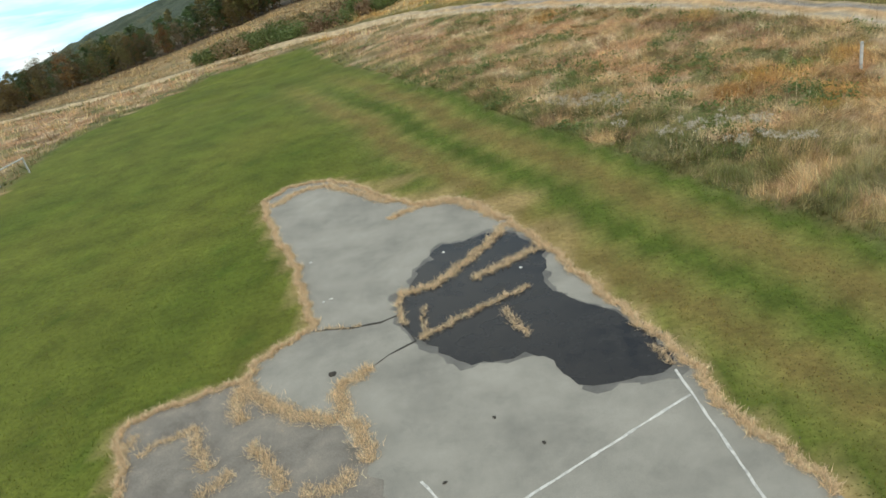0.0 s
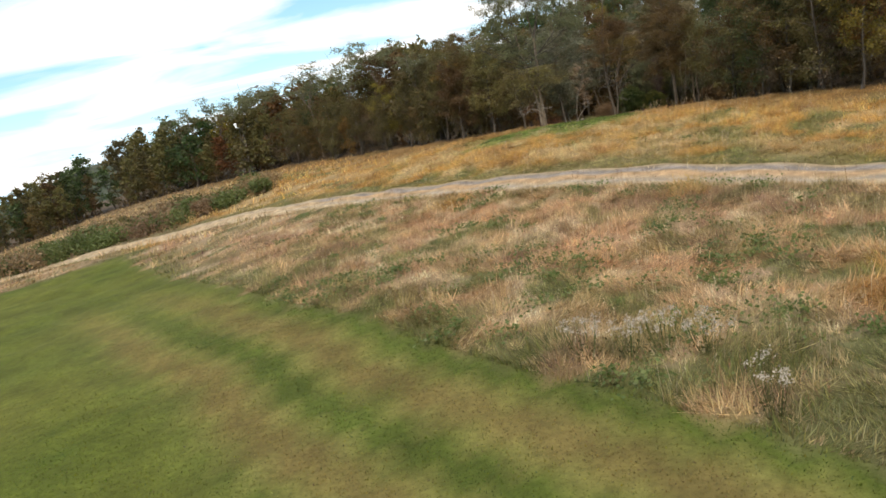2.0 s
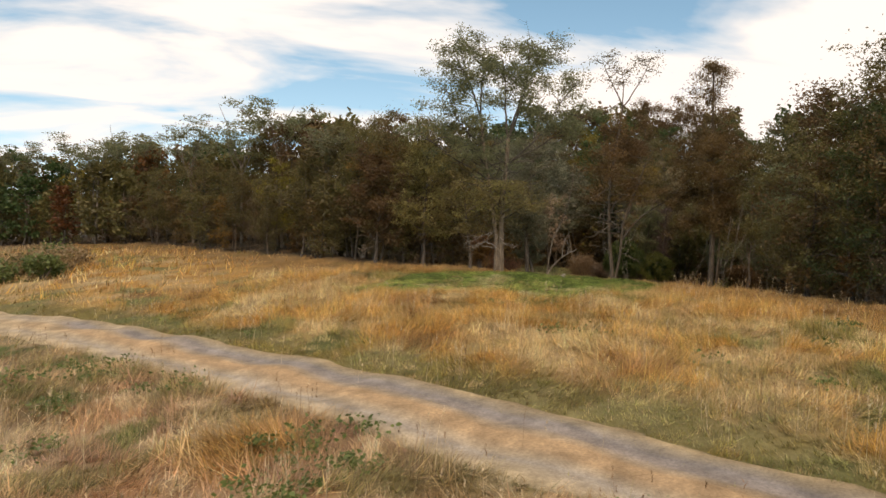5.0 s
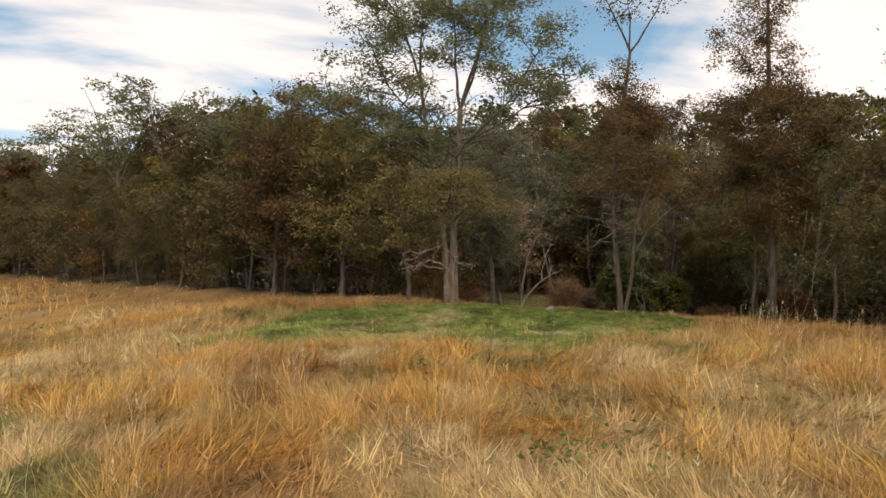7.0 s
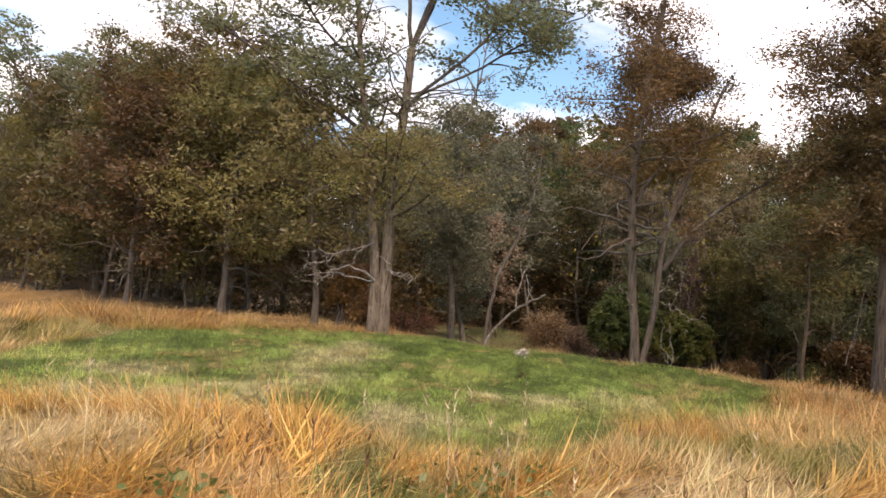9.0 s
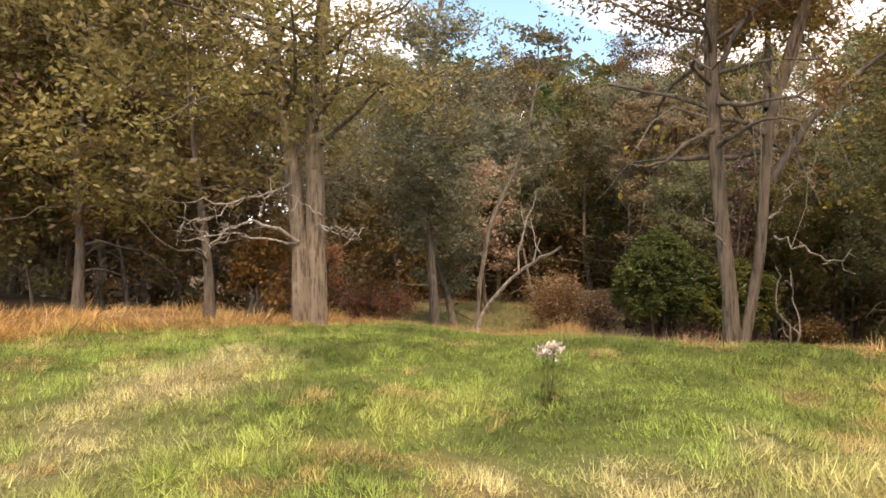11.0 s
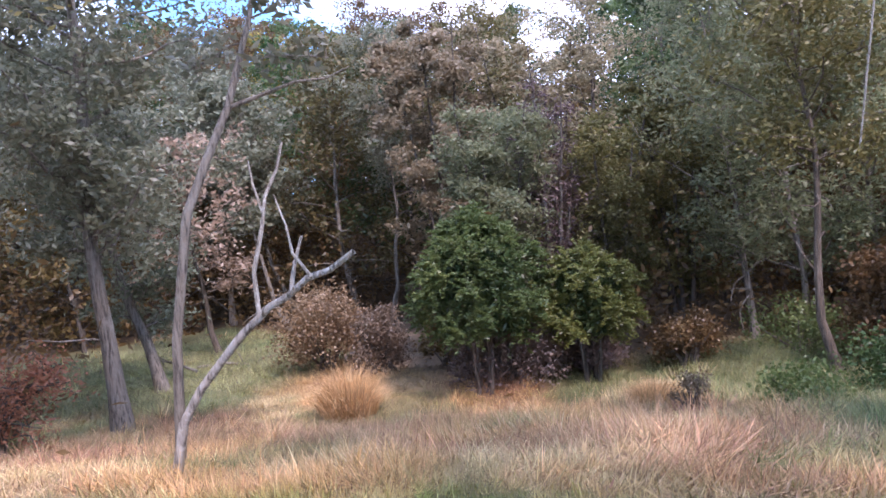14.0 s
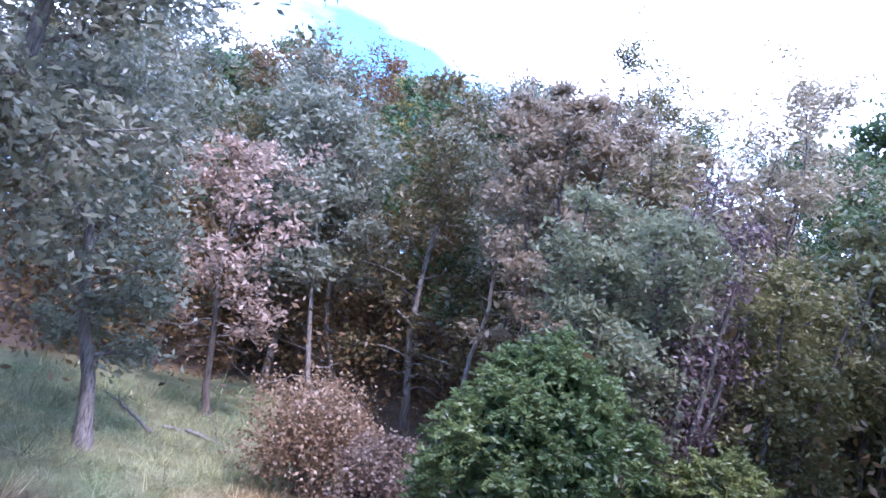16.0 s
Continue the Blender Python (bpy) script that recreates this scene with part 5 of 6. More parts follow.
def big_double_tree():
    x, y = 21.2, 77.5
    rng = np.random.RandomState(5)
    root = new("double_trunk_tree")
    z = ground_z(x, y) - 0.1
    root.location = (x, y, z)
    left = np.array([(-0.13, 0, 0), (-0.15, 0.05, 1.5), (-0.32, 0.25, 3.4), (-0.52, 0.7, 5.4), (-0.7, 1.2, 7.4), (-0.8, 1.5, 9.0)])
    right = np.array([(0.12, 0, 0), (0.11, 0.0, 1.6), (0.12, 0.05, 3.2), (0.2, 0.1, 4.6), (0.34, 0.15, 6.2), (0.42, 0.2, 7.8)])
    one = part("trunk", stems("trunk", [(*finer(left, np.array([0.165, 0.118, 0.108, 0.098, 0.085, 0.065]), 30), 20)], BARK_OLD), root)
    two = part("trunk", stems("trunk", [(*finer(right, np.array([0.195, 0.15, 0.138, 0.13, 0.12, 0.10]), 34), 20)], BARK_OLD), root)
    polys, c = [], []
    heads = [(left[-1], (-0.5, 0.1, 1.0), 4.2, 0.06), (left[-1], (0.15, 0.2, 1.0), 4.4, 0.06), (left[3], (-0.95, 0.4, 0.75), 5.2, 0.055), (left[4], (-0.9, 0.2, 0.7), 3.8, 0.045),
             (right[-1], (-0.2, 0.2, 1.0), 5.4, 0.065), (right[-1], (0.2, 0.2, 1.0), 6.0, 0.08), (right[-1], (0.55, -0.2, 1.0), 5.8, 0.065), (right[4], (0.85, -0.35, 0.95), 6.4, 0.055), (right[4], (1.0, -0.5, 0.75), 5.4, 0.045), (right[3], (-0.6, 0.5, 0.8), 5.0, 0.045)]
    for s, way, ln, r in heads:
        limb = bent(rng, s, way, ln, 9, 0.10, 0.04)
        part("limb", stems("limb", [(limb, np.linspace(r, 0.018, 10), 7)], BARK_DARK), one if s[0] < 0 else two)
        feather_tufts(rng, limb, 19, 1.9, 60, polys, c)
    c = np.concatenate(c)
    part("branchwork", stems("branchwork", polys, BARK_DARK), root, kind="stuff")
    part("crown", leaves("crown", c[c[:, 2] < 14.0], 0.075, LEAF_LOCUST, rng, 0.5), root, kind="stuff")
    for line, reach, seed in ((left, 2.7, 1), (right, 3.0, 2)):
        p2, c2 = crown_on(np.random.RandomState(seed), line, 0.2, 28, 0.38, reach + 0.2, 0.35, 9, 60, 0.3, 0.0, show=0.25)
        part("low_branchwork", stems("low_branchwork", p2, BARK_DARK), root, kind="stuff")
        c2 = clear_of(c2[(c2[:, 2] > 2.6) & (c2[:, 2] < 5.4)], (x, y), 3.4)
        part("low_foliage", leaves("low_foliage", c2, 0.05, LEAF_SUNNY, rng), root, "olive and tan leaves on the lower boughs", "stuff")
    # dead grey boughs low on the trunk
    lines = boughs_of(z, [[(-0.2, 0.15, 2.2), (-0.6, 0.5, 2.45), (-0.95, 0.7, 2.52), (-1.3, 0.8, 2.35), (-1.6, 0.8, 2.0)], [(-0.2, 0.15, 2.15), (-0.8, 0.5, 2.22), (-1.4, 0.7, 2.35), (-1.9, 0.85, 2.2)], [(-0.75, 0.55, 2.5), (-0.72, 0.6, 2.8), (-0.5, 0.6, 3.0)],
                          [(-0.3, 0.1, 3.15), (-0.75, 0.35, 2.95), (-1.25, 0.6, 2.8), (-1.7, 0.8, 2.85), (-2.1, 0.9, 2.75)], [(-1.2, 0.6, 2.8), (-1.6, 0.75, 2.5), (-2.0, 0.85, 2.5)],
                          [(0.2, 0.15, 2.5), (0.55, 0.4, 2.3), (0.95, 0.5, 2.2)], [(0.2, 0.15, 2.42), (0.6, 0.45, 2.42), (1.0, 0.6, 2.28)], [(0.25, 0.2, 2.55), (0.0, 0.35, 2.8), (-0.25, 0.4, 3.0)]])
    for line, r, n in zip(lines, (0.036, 0.026, 0.02, 0.022, 0.016, 0.018, 0.016, 0.02), (8, 7, 4, 10, 6, 5, 4, 2)):
        part("dead_bough", stems("dead_bough", twiggy(rng, line * (0.95, 0.95, 1), r, n, 0.42), BARK_DEAD), one if line[0][0] < 0 else two, "bare bleached dead bough")
    tagged(root, "old double-trunked tree with grey bark and dead boughs", "tree")


big_double_tree()


def two_stem_tree():
    x, y = 25.75, 72.5
    rng = np.random.RandomState(15)
    root = new("twin_stem_tree")
    z = ground_z(x, y) - 0.1
    root.location = (x, y, z)
    a = np.array([(-0.06, 0, 0), (-0.1, 0.02, 0.8), (-0.26, 0.05, 2.0), (-0.3, 0.1, 2.9), (-0.4, 0.1, 4.0), (-0.3, 0.05, 6.0), (0.0, 0.0, 8.0), (0.15, 0.0, 9.2)])
    b = np.array([(0.08, 0, 0), (0.18, -0.05, 0.6), (0.30, -0.1, 1.4), (0.33, -0.12, 2.4), (0.38, -0.15, 3.1), (0.62, -0.25, 4.1), (1.0, -0.4, 5.2), (1.4, -0.5, 6.4)])
    one = part("trunk", stems("trunk", [(*finer(a, np.array([0.13, 0.095, 0.085, 0.082, 0.08, 0.072, 0.06, 0.048]), 30), 16)], BARK_BROWN), root)
    two = part("trunk", stems("trunk", [(*finer(b, np.array([0.09, 0.07, 0.064, 0.062, 0.058, 0.048, 0.04, 0.028]), 24), 16)], BARK_BROWN), root)
    polys, c = [], []
    # the bare fork at the top
    for way, ln in (((-0.42, 0.0, 1.0), 2.9), ((0.55, -0.2, 1.0), 3.1), ((0.05, 0.3, 1.0), 2.0)):
        limb = bent(rng, a[-1], way, ln, 7, 0.08, 0.02)
        part("limb", stems("limb", [(limb, np.linspace(0.04, 0.010, 8), 6)], BARK_DARK), one)
        feather_tufts(rng, limb, 7, 0.9, 16, polys, c, 0.45)
    # heavy limbs that reach out over the grass's rim
    for line, r in zip(boughs_of(z, [[(0.42, 0.0, 3.0), (0.8, 0.1, 3.7), (1.4, 0.2, 4.35), (2.2, 0.25, 4.9), (3.2, 0.2, 5.5)], [(-0.35, 0.0, 4.2), (-0.1, 0.1, 4.9), (0.5, 0.2, 5.6), (1.3, 0.25, 6.1)],
                                     [(0.3, 0.0, 3.6), (0.75, -0.1, 4.6), (1.1, -0.2, 5.8), (1.5, -0.3, 7.0)]]), (0.06, 0.05, 0.05)):
        fine, rad = finer(line, np.linspace(r, 0.016, len(line)), 12)
        part("limb", stems("limb", [(fine, rad, 8)], BARK_DARK), one if fine[0][0] < 0 else two)
        feather_tufts(rng, fine, 8, 1.0, 22, polys, c, 0.45)
    part("branchwork", stems("branchwork", polys, BARK_DARK), root, kind="stuff")
    part("crown", leaves("crown", clear_of(np.concatenate(c), (x, y), 3.9), 0.06, LEAF_OLIVE, rng), root, kind="stuff")
    p2, c2 = crown_on(np.random.RandomState(4), a, 0.15, 34, 0.36, 1.9, 0.2, 9, 72, 0.25, 0.12, show=0.15, top=0.9)
    part("vinework", stems("vinework", p2, BARK_DARK), root, kind="stuff")
    c2 = clear_of(c2[c2[:, 2] < 8.9], (x, y), 4.3)
    part("vine_foliage", leaves("vine_foliage", c2, 0.045, LEAF_RUSTY, rng), root, "brown hanging vine leaves", "stuff")
    # boughs behind, smothered in hanging vines
    for k, line in enumerate((np.array([(0.38, -0.1, 3.2), (1.2, 0.7, 4.8), (2.2, 1.6, 5.6), (3.2, 2.3, 6.0)]), np.array([(-0.3, 0.05, 6.0), (0.6, 1.0, 6.9), (1.5, 1.8, 7.4), (2.4, 2.4, 7.5)]))):
        fine, rad = finer(line, np.linspace(0.05, 0.016, 4), 12)
        part("limb", stems("limb", [(fine, rad, 8)], BARK_DARK), one if k else two)
        p3, c3 = crown_on(np.random.RandomState(70 + k), fine, 0.06, 24, 0.3, 1.5, 0.1, 8, 80, 0.26, 0.16, show=0.15)
        part("vinework", stems("vinework", p3, BARK_DARK), root, kind="stuff")
        part("vine_foliage", leaves("vine_foliage", clear_of(c3[c3[:, 2] > 2.6], (x, y), 4.3), 0.045, LEAF_BROWN if k else LEAF_RUSTY, rng), root, "rust-brown hanging vine leaves", "stuff")
    # dead sticks and drooping vines about the stems
    lines = boughs_of(z, [[(0.4, 0.1, 2.3), (0.9, 0.25, 2.05), (1.35, 0.3, 1.85)], [(0.35, 0.1, 2.5), (0.55, 0.2, 2.75), (0.7, 0.2, 3.05)], [(-0.2, 0.15, 2.2), (-0.5, 0.3, 2.5), (-0.75, 0.35, 2.45)], [(0.5, 0.1, 0.25), (0.75, 0.2, 1.0), (0.6, 0.15, 1.75)],
                          [(0.95, 0.2, 0.2), (0.6, 0.1, 1.1), (0.45, 0.1, 1.9)]])
    for line in lines:
        part("dead_bough", stems("dead_bough", twiggy(rng, line, 0.02, 3, 0.4), BARK_GREY), one if line[0][0] < 0 else two, "thin grey dead bough")
    strands, yellow = [], []
    for k in range(16):
        q = np.array((rng.uniform(-0.4, 1.6), rng.uniform(-0.6, 0.3), rng.uniform(3.2, 5.2)))
        line = bent(rng, q, (rng.normal(0, 0.15), rng.normal(0, 0.15), -1), rng.uniform(1.2, 2.6), 7, 0.10, -0.03)
        strands.append((line, np.linspace(0.008, 0.004, 8), 4))
        yellow.append(line[rng.randint(1, 8, 14)] + rng.normal(0, 0.07, (14, 3)))
    part("hanging_vine", stems("hanging_vine", strands, BARK_GREY), root, "thin bare vines hanging from the limbs", "stuff")
    part("vine_leaf", leaves("vine_leaf", clear_of(np.concatenate(yellow), (x, y), 3.0), 0.06, LEAF_YELLOW, rng, 0.2, 1.5), root, "yellow-green vine leaves", "stuff")
    # a low twig with a few broad yellow leaves
    twig = np.array([(-0.35, 0.1, 4.1), (-0.8, 0.3, 4.25), (-1.3, 0.1, 4.0), (-1.9, -0.4, 3.6)])
    twig[:, 2] += 2.9 - z - 3.2
    drop = np.array([(-0.8, 0.3, twig[1, 2]), (-0.9, 0.6, twig[1, 2] - 0.7), (-1.0, 0.7, twig[1, 2] - 1.6)])
    part("hanging_twig", stems("hanging_twig", [(*finer(twig, np.linspace(0.016, 0.005, 4), 10), 5), (*finer(drop, np.linspace(0.006, 0.003, 3), 8), 4)], BARK_GREY), root)
    broad = [twig[k] + (0.12 * rng.normal(), 0.12 * rng.normal(), -0.7 * rng.uniform(0, 1)) for k in [1] * 9 + [2] * 9 + [3] * 9] + [drop[2], drop[1]]
    part("broad_leaf", leaves("broad_leaf", np.array(broad), 0.06, LEAF_YELLOW, rng, 0.2, 1.3), root, "broad yellow-green leaves", "stuff")
    tagged(root, "leaning twin-stemmed tree with grey bark and thin leaves", "tree")


two_stem_tree()


def vine_clad_tree():
    """A straight bole under a heavy coat of vines that hang like ropes, with a narrow ivied top."""
    x, y = 29.8, 69.8
    rng = np.random.RandomState(31)
    root = new("vine_clad_tree")
    root.location = (x, y, ground_z(x, y) - 0.1)
    trunk = bent(rng, (0, 0, 0), (0.03, 0.02, 1), 11.6, 10, 0.025, 0.02)
    part("trunk", stems("trunk", [(*finer(trunk, np.linspace(0.15, 0.04, 11), 24), 12)], BARK_BROWN), root)
    p, c = crown_on(rng, trunk, 0.15, 44, 0.30, 2.3, 0.25, 10, 120, 0.24, 0.13, show=0.25, top=0.70)
    p2, c2 = crown_on(rng, trunk, 0.1, 18, 0.62, 1.35, 0.6, 7, 70, 0.26, 0.04, show=0.4)
    part("branchwork", stems("branchwork", p + p2, BARK_DARK), root, kind="stuff")
    c = np.concatenate([c[c[:, 2] > 2.2], c2])
    part("crown", leaves("crown", c, 0.048, LEAF_BROWN, rng), root, "brown and olive vine leaves", "stuff")
    ropes = []
    for k in range(26):
        a, r = rng.uniform(-1.9, 0.9), rng.uniform(0.3, 2.2)
        top = np.array((math.cos(a) * r, math.sin(a) * r, rng.uniform(3.2, 5.6)))
        line = bent(rng, top, (rng.normal(0, 0.1), rng.normal(0, 0.1), -1), top[2] - rng.uniform(0.1, 1.4), 9, 0.09, 0.0)
        ropes.append((line, np.linspace(0.012, 0.007, 10), 5))
    part("hanging_vine", stems("hanging_vine", ropes, BARK_GREY), root, "thin bare vines hanging like ropes", "stuff")
    tagged(root, "tall tree hung with brown vines and leaves", "tree")


vine_clad_tree()

tree("small_leaning_tree", "slender dark leaning tree beside the double trunk", (19.6, 78.0), 6.0, 0.09, BARK_BROWN, LEAF_SUNNY, 32, lean=(-0.9, 0.3), low=0.3, reach=2.3, limbs=20, twigs=7, per=34, spread=0.2, size=0.08, bare=6)
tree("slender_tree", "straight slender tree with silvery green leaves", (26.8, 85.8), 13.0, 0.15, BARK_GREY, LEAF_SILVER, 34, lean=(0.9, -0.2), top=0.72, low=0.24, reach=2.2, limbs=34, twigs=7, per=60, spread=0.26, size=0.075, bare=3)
tree("salmon_leaved_tree", "small tree with salmon-pink autumn leaves", (31.8, 92.4), 6.2, 0.09, BARK_BROWN, LEAF_PINK, 35, lean=(-0.4, 0), low=0.28, reach=2.3, limbs=18, twigs=6, per=26, spread=0.2, size=0.09, bare=4)
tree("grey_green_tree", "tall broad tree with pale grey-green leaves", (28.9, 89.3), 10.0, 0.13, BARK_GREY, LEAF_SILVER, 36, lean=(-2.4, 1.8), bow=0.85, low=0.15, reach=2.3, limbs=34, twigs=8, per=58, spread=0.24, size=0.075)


tree("edge_tree", "broad olive-leaved tree at the wood's edge", (17.4, 80.3), 7.2, 0.11, BARK_DARK, LEAF_SUNNY, 37, low=0.2, reach=3.0, limbs=30, twigs=9, per=60, spread=0.26, size=0.07, bare=6, show=0.3)
tree("orange_tree", "young tree with orange and yellow autumn leaves", (15.7, 84.2), 7.4, 0.09, BARK_DARK, LEAF_ORANGE, 39, low=0.25, reach=2.3, limbs=26, twigs=8, per=50, spread=0.28, size=0.07, bare=4, show=0.3)
tree("edge_tree", "brown-leaved tree at the wood's edge", (14.9, 82.2), 6.6, 0.11, BARK_DARK, LEAF_BROWN, 38, low=0.18, reach=2.8, limbs=28, twigs=9, per=54, spread=0.26, size=0.075, bare=6, show=0.3)


def pale_leaning_tree():
    """The slim living stem behind the dead one."""
    x, y = 25.6, 80.3
    z = ground_z(x, y) - 0.1
    root = new("pale_leaning_tree")
    root.location = (x, y, z)
    rng = np.random.RandomState(81)
    line = np.array([(25.6, 80.3, z), (25.62, 80.1, 1.2), (25.78, 79.9, 2.5), (26.05, 79.85, 3.1), (26.37, 79.9, 3.65), (26.75, 79.9, 4.7), (27.1, 80.1, 6.0), (27.3, 80.4, 7.4)]) - (x, y, z)
    stem = part("trunk", stems("trunk", [(line, np.array([0.06, 0.052, 0.05, 0.046, 0.043, 0.032, 0.024, 0.01]), 8)], BARK_GREY), root)
    limb = np.array([(26.37, 79.9, 3.65), (26.7, 79.7, 3.78), (27.0, 79.5, 3.9), (27.3, 79.3, 3.92), (27.55, 79.2, 4.05)]) - (x, y, z)
    part("limb", stems("limb", [(limb, np.linspace(0.03, 0.008, 5), 6)], BARK_GREY), stem)
    p, c = crown_on(rng, line, 0.05, 12, 0.62, 1.2, 0.5, 6, 16, 0.16, wob=0.25)
    part("branchwork", stems("branchwork", p, BARK_GREY), root, kind="stuff")
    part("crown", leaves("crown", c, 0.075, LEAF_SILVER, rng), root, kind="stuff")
    tagged(root, "slim pale leaning tree with a long side bough", "tree")


pale_leaning_tree()


def fallen_stem():
    """The bleached dead tree that leans over the glade."""
    x, y = 25.3, 79.7
    z = ground_z(x, y) - 0.1
    root = new("dead_leaning_tree")
    root.location = (x, y, z)
    o = np.array((x, y, z))
    main = np.array([(x, y, z), (25.38, 79.55, 0.45), (25.5, 79.35, 0.78), (25.66, 79.05, 1.12), (25.76, 78.9, 1.30), (25.92, 78.6, 1.56), (25.98, 78.35, 1.66), (26.05, 78.1, 1.82), (26.12, 77.85, 1.88), (26.22, 77.6, 2.03)]) - o
    stem = part("trunk", stems("trunk", [(main, np.array([0.056, 0.048, 0.043, 0.04, 0.042, 0.036, 0.033, 0.031, 0.029, 0.026]), 10)], BARK_BARE), root)
    for line, r in [(((25.86, 78.7, 1.46), (25.86, 78.72, 1.9), (25.95, 78.65, 2.3), (26.0, 78.62, 2.6), (26.14, 78.6, 2.85), (26.22, 78.6, 3.1)), 0.034), (((25.97, 78.64, 2.45), (25.93, 78.7, 2.7), (25.9, 78.7, 2.95)), 0.020),
                    (((26.06, 78.05, 1.83), (25.98, 78.2, 2.05), (26.0, 78.3, 2.3), (25.96, 78.4, 2.6)), 0.022), (((25.98, 78.3, 1.68), (26.05, 78.3, 1.95), (26.12, 78.25, 2.2)), 0.034)]:
        p = np.array(line) - o
        part("bough", stems("bough", [(p, np.linspace(r * 0.75, r * 0.4, len(p)), 6)], BARK_BARE), stem)
    tagged(root, "bleached dead leaning tree with broken upright boughs", "dead tree")


fallen_stem()


def bush(name, label, at, wide, tall, leaf, seed, count, size, base=0.0, stems_n=9, bark=BARK_DARK, flat=0.35, long=1.5, lumps=14, group="", puff=1.0):
    """A shrub: many stems from the ground and leaves in uneven lumps."""
    rng = np.random.RandomState(seed)
    x, y = at
    root = new(name)
    root.location = (x, y, ground_z(x, y) - 0.05)
    polys, c = [], []
    heads = []
    for k in range(lumps):
        a = rng.uniform(0, 6.28)
        u = rng.uniform(0.1, 1) ** 0.5
        zz = base + (tall - base) * rng.uniform(0.25, 0.92)
        room = math.sqrt(max(0.1, 1 - ((zz - base) / (tall - base) - 0.4) ** 2 * 1.9))
        heads.append((math.cos(a) * u * wide * 0.36 * room, math.sin(a) * u * wide * 0.36 * room, zz, wide * rng.uniform(0.10, 0.22) * puff))
    for k in range(stems_n):
        hx, hy, hz, _ = heads[k % lumps]
        line = np.array([(rng.normal(0, 0.15), rng.normal(0, 0.15), 0), (hx * 0.35, hy * 0.35, hz * 0.4), (hx, hy, hz)]) + rng.normal(0, 0.03, (3, 3)) * ((0,), (1,), (1,))
        polys.append((line, np.array([0.04, 0.028, 0.01]), 5))
    part("branchwork", stems("branchwork", polys, bark), root, kind="stuff")
    for hx, hy, hz, r in heads:
        n = int(count / lumps)
        v = rng.normal(0, 1, (n, 3))
        v /= np.linalg.norm(v, axis=1)[:, None]
        v *= (rng.uniform(0.25, 1, (n, 1)) ** 0.4) * r * (1 + 0.25 * rng.normal(0, 1, (n, 1)))
        p = v + (hx, hy, hz)
        c.append(p[p[:, 2] > 0.05])
    part("foliage", leaves("foliage", np.concatenate(c), size, leaf, rng, flat, long), root, kind="stuff")
    return tagged(root, label, "bush", group)


def feathery_shrub(label, at, wide, tall, seed, lumps, base, leaf):
    """An evergreen of many drooping sprays, each a row of small leaflets, round a leafy core coloured darker for the
    shade inside.
    """
    rng = np.random.RandomState(seed)
    root = new("evergreen_shrub")
    root.location = (*at, ground_z(*at) - 0.05)
    stalks, c = [], []
    for k in range(4):
        a = k * 1.6 + rng.uniform(-0.4, 0.4)
        stalks.append((np.array([(math.cos(a) * 0.15, math.sin(a) * 0.15, 0), (math.cos(a) * 0.22, math.sin(a) * 0.22, base * 0.7), (math.cos(a) * 0.3, math.sin(a) * 0.3, tall * 0.55)]), np.array([0.05, 0.04, 0.02]), 6))
    part("branchwork", stems("branchwork", stalks, BARK_DARK), root, kind="stuff")

    def room(u):
        return wide * 0.5 * (math.sin(math.pi * min(1.0, 0.2 + 0.82 * u)) ** 0.55)

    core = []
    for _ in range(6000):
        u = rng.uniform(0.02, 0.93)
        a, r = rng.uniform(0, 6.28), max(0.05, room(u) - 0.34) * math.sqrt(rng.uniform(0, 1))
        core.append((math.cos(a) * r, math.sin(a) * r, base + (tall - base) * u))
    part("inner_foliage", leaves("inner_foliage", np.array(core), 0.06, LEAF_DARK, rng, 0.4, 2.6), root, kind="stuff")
    for k in range(lumps):
        u = (k + rng.uniform(0, 1)) / lumps
        z = base + (tall - base) * u * 0.95
        a, r = k * 2.4 + rng.uniform(-0.5, 0.5), (room(u) - 0.12) * rng.uniform(0.62, 1.1)
        centre = np.array((math.cos(a) * r, math.sin(a) * r, z))
        size = rng.uniform(0.24, 0.46)
        for _ in range(15):
            d = rng.normal(0, 0.9, 3) + np.array((math.cos(a) * 1.0, math.sin(a) * 1.0, 0.55))
            d /= np.linalg.norm(d)
            t = np.linspace(0.1, 1, 10)[:, None]
            line = centre + d * size * t + np.array((0, 0, -0.25 * size)) * t ** 2
            side = np.cross(d, (0, 0, 1.0))
            side /= np.linalg.norm(side) + 1e-9
            w = 0.085 * (1.15 - t)
            c += [line + side * w, line - side * w, line + rng.normal(0, 0.012, line.shape)]
    part("foliage", leaves("foliage", np.concatenate(c), 0.027, leaf, rng, 0.6, 3.2), root, kind="stuff")
    tagged(root, label, "bush")


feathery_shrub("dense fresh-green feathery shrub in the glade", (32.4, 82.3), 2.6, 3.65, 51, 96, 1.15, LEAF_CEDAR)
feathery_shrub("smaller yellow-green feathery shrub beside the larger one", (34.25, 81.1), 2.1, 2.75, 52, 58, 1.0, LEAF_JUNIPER)


